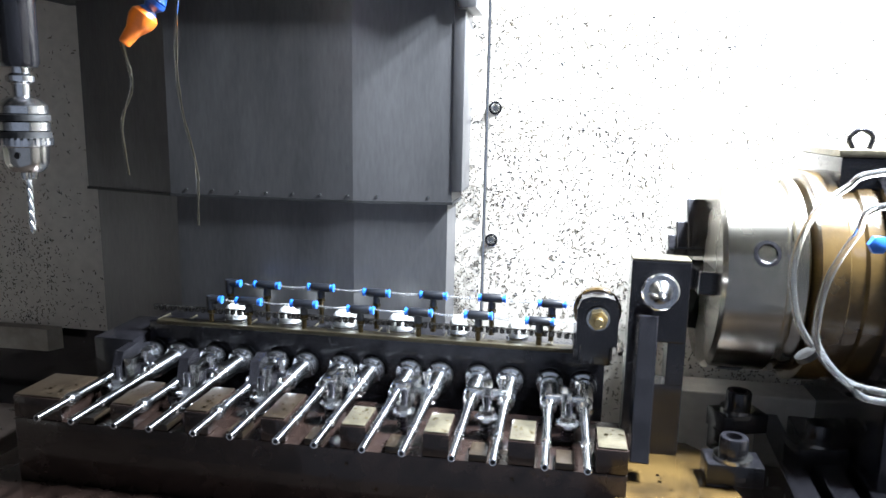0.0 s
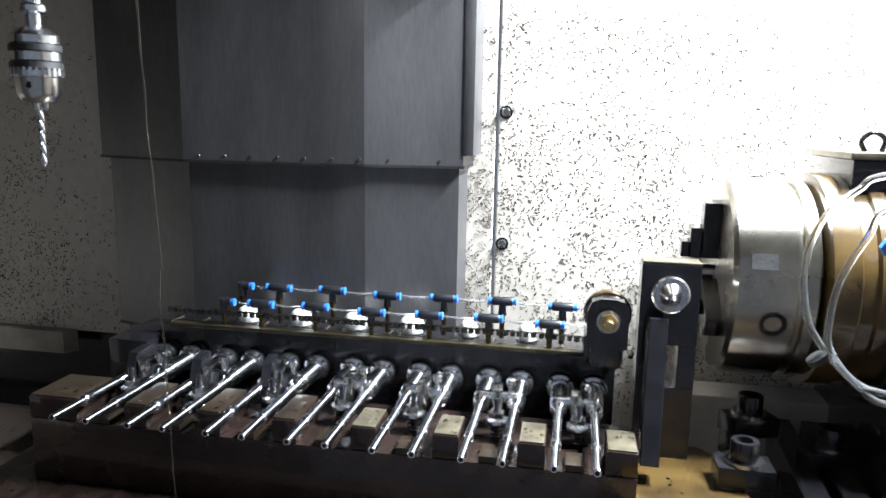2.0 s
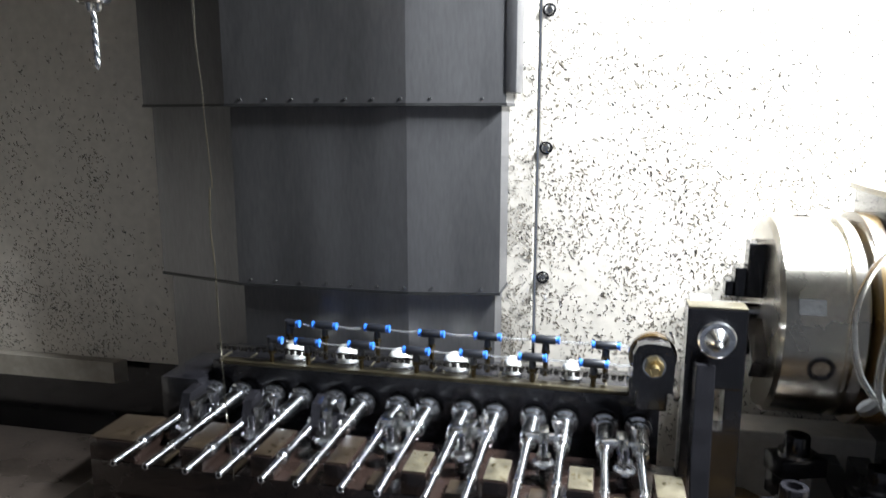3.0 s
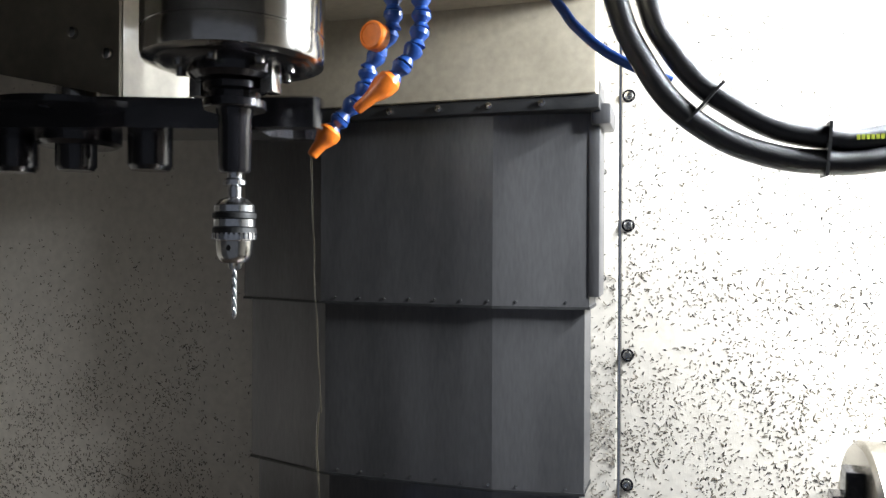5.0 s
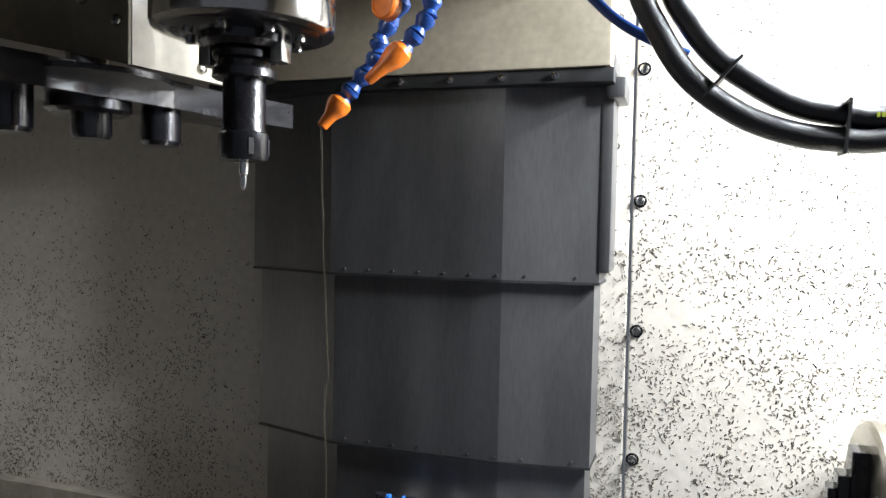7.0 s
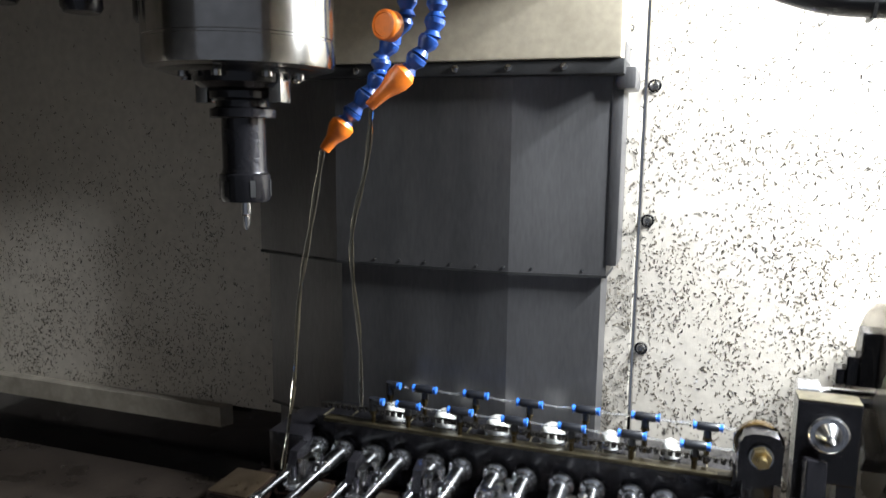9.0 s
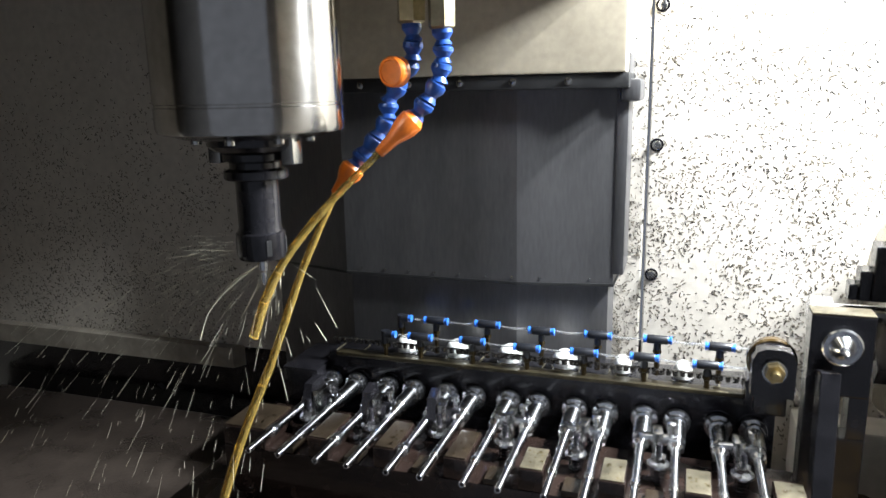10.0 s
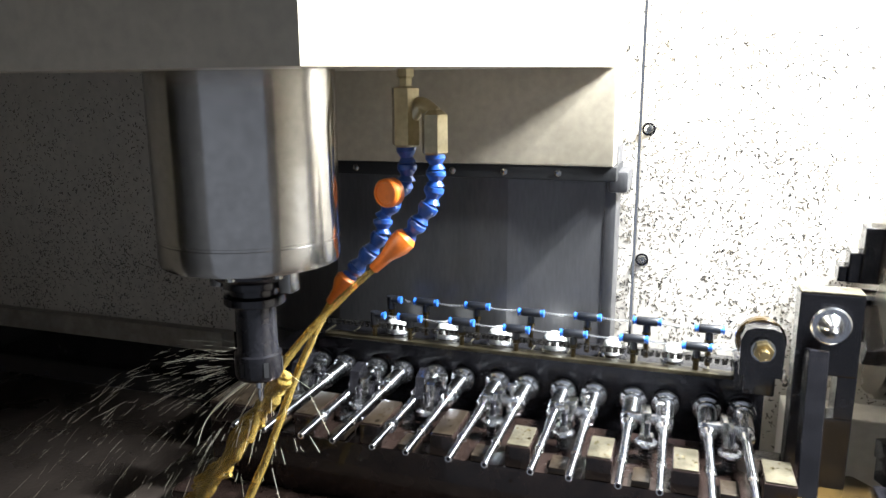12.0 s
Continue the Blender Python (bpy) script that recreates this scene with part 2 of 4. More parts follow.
tagged(part("wall_right_side", box(1.30, 1.32, -0.17, 1.20, 0.60, 2.60), M_WALL, smooth=False), "cream side wall of the machine enclosure", "wall", kind="structure")
# unseen front panels, added to narrow the opening and dim the fill light
tagged(part("wall_front_left", box(-1.42, -0.45, -0.17, -0.15, 0.60, 2.60), M_UNSEEN, smooth=False), "unseen grey panel beside the opening, added to hold back workshop light", "wall", kind="structure")
tagged(part("wall_front_right", box(0.75, 1.32, -0.17, -0.15, 0.60, 2.60), M_UNSEEN, smooth=False), "unseen grey panel beside the opening, added to hold back workshop light", "wall", kind="structure")
tagged(part("wall_front_top", box(-0.45, 0.75, -0.17, -0.15, 1.95, 2.60), M_UNSEEN, smooth=False), "unseen grey panel above the opening, added to hold back workshop light", "wall", kind="structure")
# unseen roof, kept dark so that little light bounces down
tagged(part("ceiling", box(-1.42, 1.32, -0.17, 1.20, 2.60, 2.62), M_UNSEEN, smooth=False), "unseen dark grey sheet overhead, added to close the top and cut bounced light", "ceiling", kind="structure")
tagged(part("floor", box(-1.42, 1.32, -0.17, 1.20, 0.58, 0.60), M_TABLE, smooth=False), "dark oily sheet-metal sump floor", "floor", kind="structure")
ledge = tagged(part("wall_ledge", prism([(-1.40, 0), (-1.40, -0.022), (-0.708, -0.022), (-0.696, 0)], 1.100, 1.138, pose(0, WALL, 0)), M_LEDGE, smooth=False), "cream folded ledge along the foot of the wall", "ledge", kind="structure")
tagged(part("floor_cover", box(-1.40, -0.56, 0.30, 1.03, 0.985, 1.000, 0.003), M_TABLE, smooth=False), "dark oily steel way cover beside the table", "cover", kind="structure")
# solid dark sheet in place of the shade in the gap under the wall
tagged(part("wall_foot", box(-1.40, 1.30, WALL + 0.03, WALL + 0.05, 0.60, 1.20), M_DARK, smooth=False), "dark sheet put in as the shade of the gap behind the foot of the wall", "wall", kind="structure")


def screw(x, y, z, size=0.0075):
    s = thing("wall_screw", x, y, z, "domed steel screw in the sheet-metal wall", "screw", "wall screws")
    part("head", lathe([(size, 0), (size, 0.0015), (size * 0.85, 0.004), (size * 0.5, 0.0055), (size * 0.28, 0.0055), (size * 0.26, 0.003), (0, 0.003)], 18, TO_FRONT), M_STEEL, s)
    part("washer", lathe([(size * 1.3, 0), (size * 1.3, 0.001), (size, 0.0012)], 18, TO_FRONT), M_DARK, s)
    return s


for k in range(5):
    screw(0.031, WALL, 1.322 + 0.1935 * k)
for z in (1.63, 1.79, 1.98):
    screw(-0.006, WALL, z, 0.004)


def chip_layer(name, x0, x1, z0, z1, count, density, label):
    """Slivers of swarf stuck to the wall, each a thin bent wedge."""
    rng = random.Random(len(name) * 7 + count)
    verts, faces = [], []
    made = 0
    while made < count:
        x, z = rng.uniform(x0, x1), rng.uniform(z0, z1)
        if rng.random() > density(x, z):
            continue
        made += 1
        a = rng.uniform(0, math.pi)
        ln, w, h = 0.0008 + 0.0030 * rng.random() ** 1.4, rng.uniform(0.0005, 0.0014), rng.uniform(0.0002, 0.0005)
        c, s, k = math.cos(a), math.sin(a), rng.uniform(-0.0012, 0.0012)
        i = len(verts)
        for u, v, d in ((-ln, -w * .4, 0), (-ln, w * .4, 0), (k, w + k, 0), (k, -w + k, 0), (ln, -w * .3, 0), (ln, w * .3, 0), (-ln * .5, 0, h), (ln * .5, 0, h * .8)):
            verts.append((x + u * c - v * s, WALL - d - 0.0002, z + u * s + v * c))
        faces += [(i, i + 3, i + 6), (i + 1, i + 6, i + 2), (i, i + 6, i + 1), (i + 3, i + 7, i + 6), (i + 6, i + 7, i + 2), (i + 3, i + 4, i + 7), (i + 7, i + 5, i + 2), (i + 4, i + 5, i + 7)]
    me = bpy.data.meshes.new(name)
    me.from_pydata(verts, [], faces)
    me.materials.append(M_CHIP)
    return tagged(new(name, me), label, "metal chips", kind="stuff")


def clump(x, z):
    return 0.45 + 0.75 * noise.noise(Vector((x * 14, z * 14, 2.0)))


chip_layer("metal_chips", 0.022, 0.95, 1.02, 2.25, 16000, lambda x, z: clump(x, z) * min(1, max(0.06, (2.00 - z) * 1.5)), "dark metal chips stuck all over the cream wall")
chip_layer("metal_chips", -0.058, 0.016, 1.02, 2.1, 2300, lambda x, z: clump(x, z) * min(1, max(0.05, (1.75 - z) * 1.6)), "dark metal chips stuck to the wall strip")
chip_layer("metal_chips", -1.38, -0.60, 1.14, 2.0, 5600, lambda x, z: clump(x, z) * min(1, max(0.02, (1.72 - z) * 1.9)) * (0.25 if x > -0.70 else 1), "dark metal chips stuck to the cream wall")

# ---------------------------------------------------------------- column cover (moves with the head)
HEAD_Z = [(0, 1.6749), (0.5, 1.6847), (1, 1.6957), (1.5, 1.7043), (2, 1.7297), (2.3, 1.761), (2.5, 1.7938), (2.75, 1.836), (3, 1.868), (3.3, 1.895), (3.5, 1.903), (3.7, 1.903), (4.3, 1.889), (4.8, 1.881),
          (5.3, 1.881), (6.7, 1.881), (7.6, 1.872), (8.3, 1.8225), (8.5, 1.7954), (9, 1.7333), (9.5, 1.6706), (10, 1.6135), (10.5, 1.5665),
          (11, 1.5157), (11.4, 1.468), (11.6, 1.4665), (12, 1.4662)]
Z0 = HEAD_Z[0][1]
TOP_Z = 1.881      # the change height


def cover_outline(d):
    return [(-0.590 + d, 1.050), (-0.590 + d, 1.000 + d), (-0.425 + d * 0.4, 0.952 + d), (-0.153 - d * 0.2, 0.952 + d), (-0.018 - d * 0.8, 0.974 + d), (-0.016 - d * 0.8, 1.050)]


def cover_panel(d, z0, z1, label):
    ob = thing("column_cover_panel", 0, 0, Z0, label, "cover panel", "telescopic column cover")
    part("sheet", prism(cover_outline(d), z0, z1), M_COVER, ob, smooth=False)
    part("wiper", prism(cover_outline(d - 0.0015), z0 - 0.004, z0), M_EDGE, ob, "black rubber wiper strip", smooth=False)
    for k in range(9):
        x = -0.40 + k * 0.040 if k < 7 else -0.120 + (k - 7) * 0.07
        y = 0.952 if k < 7 else 0.952 + (x + 0.153) * 0.163
        part("rivet", lathe([(0.0022, 0), (0.0018, 0.0012), (0, 0.0014)], 8, pose(x, y + d, z0 + 0.006, 90)), M_STEEL, ob)
    return ob


panel_upper = cover_panel(0.0, -0.289, 0.30, "oily grey steel telescopic column cover panel below the head")
panel_middle = cover_panel(0.009, -0.556, -0.05, "oily grey steel telescopic cover panel behind the upper one")
panel_lower = cover_panel(0.018, -0.90, -0.10, "oily grey steel telescopic cover panel at the foot of the column")
part("side_flange", box(-0.020, -0.004, 0.972, 1.050, -0.275, 0.03, 0.002), M_COVER, panel_upper)

# ---------------------------------------------------------------- spindle head
AX, AY = -0.281, 0.4975
head = thing("spindle_head", 0, 0, Z0, "cream-painted spindle head with a polished steel spindle nose", "spindle head")
part("rear_housing", box(-0.640, -0.006, 0.930, 1.048, 0.004, 0.60, 0.004), M_HOUSING, head)
part("rubber_lip", box(-0.636, -0.002, 0.934, 1.046, -0.016, 0.004, 0.003), M_EDGE, head, "black rubber lip")
part("lip_end", box(-0.016, 0.012, 0.960, 1.045, -0.034, -0.004, 0.006), M_COVER, head)
casting = prism([(-0.400, 0.300), (-0.115, 0.300), (-0.010, 0.860), (-0.010, 0.929), (-0.400, 0.929)], 0.0, 0.80)
for v in casting.verts:
    if v.co.z < 0.01:
        v.co.z = 0.1125 + 0.033 * (v.co.y - 0.300)
part("head_casting", casting, M_HOUSING, head, "cream cast front of the head", smooth=False)
for i in range(5):
    part("lip_screw", lathe([(0.005, 0), (0.005, 0.003), (0.003, 0.004), (0, 0.004)], 12, pose(-0.08 - i * 0.075, 0.934, -0.006, 90)), M_STEEL, head)
NZ = -0.046
TOOL_Z = NZ - 0.017
part("spindle_nose", lathe([(0.070, NZ + 0.0), (0.0775, NZ + 0.002), (0.0788, NZ + 0.006), (0.0788, NZ + 0.0225), (0.0780, NZ + 0.023), (0.0780, NZ + 0.025), (0.0788, NZ + 0.0255), (0.0788, 0.124)], 72), M_NOSE, head, "polished steel spindle nose", at=pose(AX, AY, 0))
part("spindle_end", lathe([(0.0405, NZ - 0.002), (0.0395, NZ - 0.010), (0.034, NZ - 0.0145), (0.0230, NZ - 0.0150)], 44, pose(AX, AY, 0)), M_DARK, head, "dark spindle end")
part("nose_face", lathe([(0.0698, NZ + 0.001), (0.060, NZ - 0.003), (0.036, NZ - 0.003), (0.033, NZ + 0.001)], 48, pose(AX, AY, 0)), M_DARK, head, "dark spindle face")
for k in range(8):
    a = k * math.pi / 4 + 0.2
    part("face_screw", lathe([(0.0045, NZ - 0.007), (0.0045, NZ - 0.002)], 12, pose(AX + 0.05 * math.cos(a), AY + 0.05 * math.sin(a), 0)), M_STEEL, head)
for s in (-1, 1):
    part("drive_key", box(AX + s * 0.036 - 0.006, AX + s * 0.036 + 0.006, AY - 0.008, AY + 0.008, NZ - 0.026, NZ, 0.001), M_STEEL, head)

# segmented coolant hoses on the head
KNOB, KNOB_AT, HOSE_SIZE = Vector((-0.158, 0.542, 0.021)), Vector((-0.1917, 0.6127, 0.0042)), 1.13
HOSE = Matrix.Translation(KNOB_AT) @ Matrix.Scale(HOSE_SIZE, 4) @ Matrix.Translation(-KNOB)
HY, HX = 0.55, 0.008
FIT_A, FIT_B = Vector((-0.156 + HX, HY, 0.092)), Vector((-0.128 + HX, HY, 0.078))
part("brass_fitting", lathe([(0.008, 0.05), (0.008, 0.028), (0.006, 0.026), (0.006, 0.020), (0.0125, 0.018), (0.0125, -0.030), (0.010, -0.032)], 6, pose(FIT_A.x, HY, FIT_A.z)), M_BRASS, head, "brass hose fitting", at=HOSE, smooth=False)
part("brass_fitting", lathe([(0.006, 0.014), (0.0115, 0.010), (0.0115, -0.022), (0.009, -0.024)], 6, pose(FIT_B.x, HY - 0.004, FIT_B.z)), M_BRASS, head, "brass hose fitting", at=HOSE, smooth=False)
part("brass_elbow", tube([(FIT_A.x + 0.006, HY, FIT_A.z - 0.006), (FIT_A.x + 0.014, HY, FIT_A.z + 0.004), (FIT_B.x, HY - 0.002, FIT_B.z + 0.010)], 0.007, 12), M_BRASS, head, at=HOSE)


def hose_ball(p, q, r=0.0088):
    """One link of a segmented hose: a ball that flares to a socket."""
    ln = (Vector(q) - Vector(p)).length
    return lathe([(r * 0.55, 0), (r * 0.98, ln * 0.14), (r, ln * 0.38), (r * 0.72, ln * 0.62), (r * 0.62, ln * 0.74), (r * 0.92, ln * 1.02), (r * 0.80, ln * 1.06)], 18, along(p, q))


def seg_hose(points):
    for p, q in zip(points, points[1:]):
        part("hose_link", hose_ball(p, q), M_BLUE, head, at=HOSE)


A_PTS = [(-0.156, HY, 0.062), (-0.155, HY, 0.047), (-0.156, HY, 0.031), (-0.170, HY + 0.004, 0.012), (-0.180, HY + 0.002, -0.004), (-0.180, HY, -0.018), (-0.189, HY - 0.004, -0.033), (-0.201, HY - 0.008, -0.048), (-0.209, HY - 0.010, -0.058)]
B_PTS = [(-0.128, HY - 0.004, 0.056), (-0.127, HY - 0.004, 0.042), (-0.128, HY - 0.004, 0.028), (-0.131, HY - 0.006, 0.012), (-0.140, HY - 0.010, -0.003), (-0.150, HY - 0.012, -0.016)]
A_PTS, B_PTS = [[(x + HX, y, z) for x, y, z in pts] for pts in (A_PTS, B_PTS)]
seg_hose(A_PTS)
seg_hose(B_PTS)
part("valve_knob", lathe([(0.0128, 0), (0.0128, 0.010), (0.0115, 0.012), (0.0095, 0.0125), (0.009, 0.0115), (0, 0.0115)], 28, pose(-0.166 + HX, HY - 0.008, 0.021, 90, 0, -14)), M_ORANGE, head, "orange plastic valve knob", at=HOSE)


def nozzle(p, q):
    ln = (Vector(q) - Vector(p)).length
    return lathe([(0.0080, 0), (0.0108, ln * 0.10), (0.0108, ln * 0.28), (0.0090, ln * 0.42), (0.0062, ln * 0.60), (0.0048, ln * 0.97), (0.0040, ln), (0.0028, ln * 0.995), (0.0028, ln * 0.9)], 22, along(p, q))


NA, NB = Vector((-0.226 + HX, HY - 0.018, -0.083)), Vector((-0.179 + HX, HY - 0.026, -0.046))
part("nozzle", nozzle(A_PTS[-1], NA), M_ORANGE, head, "orange plastic nozzle", at=HOSE)
part("nozzle", nozzle(B_PTS[-1], NB), M_ORANGE, head, "orange plastic nozzle", at=HOSE)
NA, NB = HOSE @ NA, HOSE @ NB

# ---------------------------------------------------------------- tools


def taper(ob):
    """Steep-taper holder: cone, pull stud and grooved flange; z = 0 at the gauge line."""
    part("taper", lathe([(0.0205, 0.002), (0.0115, 0.060), (0.0085, 0.062), (0.0085, 0.066), (0.0050, 0.068), (0.0050, 0.078), (0.0070, 0.080), (0.0055, 0.088)], 32), M_CHROME, ob, "bright ground taper")
    part("flange", lathe([(0.0265, 0.0015), (0.0275, 0.0), (0.0275, -0.0055), (0.0225, -0.0075), (0.0225, -0.0125), (0.0275, -0.0145), (0.0275, -0.021), (0.0265, -0.022), (0.019, -0.022)], 44), M_DARK, ob, "blackened grooved flange")


drill_tool = thing("drill_chuck_tool", AX, AY, Z0 + TOOL_Z, "keyed drill chuck on a taper holder with a twist drill", "drill chuck")
taper(drill_tool)
part("holder_body", lathe([(0.0165, -0.022), (0.0145, -0.030), (0.0142, -0.074), (0.0125, -0.0775), (0.008, -0.078)], 36), M_DARK, drill_tool)
CHUCK_AT = pose(0, 0, -0.0246) @ Matrix.Diagonal((0.72, 0.72, 0.744, 1.0))
part("neck", lathe([(0.0085, -0.082), (0.0085, -0.088), (0.0125, -0.090), (0.0125, -0.094), (0.0075, -0.096), (0.0075, -0.112)], 28), M_CHROME, drill_tool, at=pose(0, 0, 0.006) @ Matrix.Diagonal((0.8, 0.8, 1, 1)))
part("chuck_body", lathe([(0.009, -0.100), (0.0175, -0.103), (0.0245, -0.110), (0.0245, -0.1175), (0.022, -0.119), (0.022, -0.125), (0.0255, -0.1265), (0.0255, -0.135), (0.022, -0.1365), (0.022, -0.1425)], 48), M_CHROME, drill_tool, "chromed chuck body", at=CHUCK_AT)
for z in (-0.122, -0.1395):
    part("black_band", lathe([(0.0235, z + 0.0035), (0.0262, z + 0.003), (0.0262, z - 0.003), (0.0235, z - 0.0035)], 44), M_EDGE, drill_tool, "black ring of the chuck", at=CHUCK_AT)
gear = bmesh.new()
for k in range(28):
    a = k * 2 * math.pi / 28
    add_box(gear, 0.0205, 0.0272, -0.0016, 0.0016, -0.150, -0.1425, 0)
    for v in list(gear.verts)[-8:]:
        v.co = pose(0, 0, 0, 0, 0, math.degrees(a)) @ v.co
add_lathe(gear, [(0.0225, -0.1425), (0.0245, -0.1445), (0.0235, -0.151), (0.0225, -0.152)], 40)
part("toothed_ring", gear, M_CHROME, drill_tool, "toothed chrome key ring", smooth=False, at=CHUCK_AT)
part("chuck_sleeve", lathe([(0.0225, -0.152), (0.0215, -0.168), (0.0185, -0.1745), (0.0145, -0.178), (0.0125, -0.178)], 40), M_STEEL, drill_tool, at=CHUCK_AT)
part("key_hole", lathe([(0.0035, 0), (0.0035, 0.0006)], 14, pose(0.006, -0.0212, -0.160, 90)), M_EDGE, drill_tool, at=CHUCK_AT)
for k in range(3):
    a = k * 2 * math.pi / 3 + 0.5
    part("chuck_jaw", lathe([(0.0042, -0.176), (0.0042, -0.182), (0.0025, -0.186)], 10, pose(0.0055 * math.cos(a), 0.0055 * math.sin(a), 0)), M_STEEL, drill_tool, at=CHUCK_AT)
bit = bmesh.new()
prev = None
for i in range(57):
    z = -0.151 - i * 0.001
    tw = i * 0.36
    r = 0.0028 if i < 53 else 0.0028 * (57 - i) / 5
    ring = []
    for k in range(16):
        a = 2 * math.pi * k / 16
        rr = r * (0.62 + 0.38 * abs(math.cos(a)) ** 0.7) if i > 6 else r
        ring.append(bit.verts.new((rr * math.cos(a + tw), rr * math.sin(a + tw), z)))
    if prev:
        for k in range(16):
            bit.faces.new((prev[k], prev[(k + 1) % 16], ring[(k + 1) % 16], ring[k]))
    prev = ring
bit.faces.new(prev)
bmesh.ops.recalc_face_normals(bit, faces=bit.faces)
part("twist_drill", bit, M_CHROME, drill_tool, "fluted steel twist drill")

mill_tool = thing("collet_chuck_tool", AX, AY, Z0 + TOOL_Z, "blackened collet chuck holder with a short cutter", "tool holder")
taper(mill_tool)
part("holder_body", lathe([(0.0185, -0.022), (0.0185, -0.064), (0.0195, -0.068)], 40), M_DARK, mill_tool)
nut = bmesh.new()
add_lathe(nut, [(0.0195, -0.068), (0.0215, -0.0695), (0.0215, -0.089), (0.0200, -0.0925), (0.013, -0.0935), (0.008, -0.0915), (0.004, -0.0915)], 48)
part("collet_nut", nut, M_DARK, mill_tool, "slotted blackened collet nut")
for k in range(6):
    a = k * 60 + 20
    part("nut_slot", box(0.0205, 0.0219, -0.0022, 0.0022, -0.088, -0.074), M_EDGE, mill_tool, smooth=False, at=pose(0, 0, 0, 0, 0, a))
part("cutter", lathe([(0.0042, -0.0915), (0.0042, -0.104), (0.0028, -0.106), (0.0028, -0.114), (0.0012, -0.118), (0, -0.1185)], 20), M_CHROME, mill_tool, "short steel cutter")

# ---------------------------------------------------------------- tool changer
PX, PY, PZ = -0.5025, 0.550, TOP_Z + TOOL_Z - 0.010
ARM_DIR = math.degrees(math.atan2(AY - PY, AX - PX))
ARM_LEN = math.hypot(AX - PX, AY - PY)
arm = thing("tool_change_arm", PX, PY, PZ, "dark double-ended tool change arm on a steel shaft", "tool changer")
L = ARM_LEN
part("arm_bar", prism([(-L + 0.02, -0.030), (-0.07, -0.045), (0.07, -0.045), (L - 0.02, -0.030), (L - 0.012, -0.030), (L - 0.030, -0.014), (L - 0.030, 0.014), (L - 0.005, 0.033), (L - 0.03, 0.040), (0.07, 0.045), (-0.07, 0.045), (-L + 0.03, 0.040), (-L + 0.005, 0.033), (-L + 0.030, 0.014), (-L + 0.030, -0.014), (-L + 0.012, -0.030)], -0.016, 0.014), M_DARK, arm, smooth=False)
for s in (-1, 1):
    part("gripper_finger", prism([(s * (L - 0.03), -s * 0.044), (s * (L + 0.030), -s * 0.044), (s * (L + 0.034), -s * 0.034), (s * (L + 0.016), -s * 0.029), (s * (L - 0.03), -s * 0.030)], -0.016, 0.014), M_DARK, arm, smooth=False)
    part("gripper_finger", prism([(s * (L - 0.03), s * 0.044), (s * (L + 0.012), s * 0.044), (s * (L + 0.016), s * 0.034), (s * (L + 0.004), s * 0.029), (s * (L - 0.03), s * 0.030)], -0.016, 0.014), M_DARK, arm, smooth=False)
part("arm_shaft", lathe([(0.0215, 0.014), (0.0215, 0.30)], 32), M_STEEL, arm, "bright steel shaft")
part("hub", lathe([(0.042, -0.016), (0.042, -0.026), (0.036, -0.030), (0.012, -0.030)], 32), M_DARK, arm)
for x, y, r in ((-0.075, 0.012, 0.022), (0.0, -0.005, 0.020), (0.080, -0.010, 0.022)):
    part("plunger", lathe([(r, -0.016), (r, -0.050), (r * 0.85, -0.055), (0.006, -0.055)], 24, pose(x, y, 0)), M_DARK, arm)

guard = thing("changer_guard", 0, 0, 1.822, "cream sheet-metal guard above the tool changer", "guard")
part("front_sheet", prism([(-0.401, 0.659), (-0.427, 0.527), (-0.435, 0.529), (-0.409, 0.661)], 0, 0.60), M_HOUSING, guard, smooth=False)
# same cream sheet as the front, its shade carried by the darker paint
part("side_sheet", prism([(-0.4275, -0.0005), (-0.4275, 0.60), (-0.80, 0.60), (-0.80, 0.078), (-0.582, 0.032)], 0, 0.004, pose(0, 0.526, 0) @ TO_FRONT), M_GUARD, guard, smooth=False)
for x, y, z, a in ((-0.4105, 0.6120, 0.0120, 79), (-0.4400, 0.5220, 0.0420, 0), (-0.4825, 0.5220, 0.0660, 0)):
    s_ = thing("guard_screw", x, y, 1.822 + z, "domed steel screw in the guard", "screw", "guard screws", rz=a)
    part("head", lathe([(0.0060, 0), (0.0060, 0.0015), (0.005, 0.004), (0.003, 0.005), (0, 0.005)], 18, TO_FRONT), M_STEEL, s_)
tagged(part("changer_bearing", lathe([(0.085, 0), (0.085, 0.006), (0.030, 0.008)], 40, pose(PX, PY, 1.811)), M_DARK), "dark round bearing housing of the changer shaft", "bearing")

# ---------------------------------------------------------------- hoses from the head
HOSES = [("hydraulic_hose", [(0.000, 0.86, 2.25), (0.010, 0.82, 2.05), (0.0325, 0.80, 1.9473), (0.0562, 0.80, 1.8941), (0.0903, 0.80, 1.8410), (0.1412, 0.80, 1.7998), (0.1928, 0.80, 1.7777), (0.2424, 0.80, 1.7689), (0.2942, 0.80, 1.7690), (0.40, 0.80, 1.79), (0.55, 0.82, 1.88), (0.72, 0.86, 2.10), (0.80, 0.90, 2.35)], 0.0135),
         ("hydraulic_hose", [(0.045, 0.87, 2.25), (0.050, 0.835, 2.05), (0.0678, 0.805, 1.9457), (0.0897, 0.805, 1.9025), (0.1172, 0.805, 1.8658), (0.1469, 0.805, 1.8403), (0.1987, 0.805, 1.8087), (0.2538, 0.805, 1.7950), (0.2952, 0.805, 1.7930), (0.40, 0.81, 1.820), (0.54, 0.83, 1.91), (0.68, 0.87, 2.12), (0.74, 0.90, 2.35)], 0.0135)]
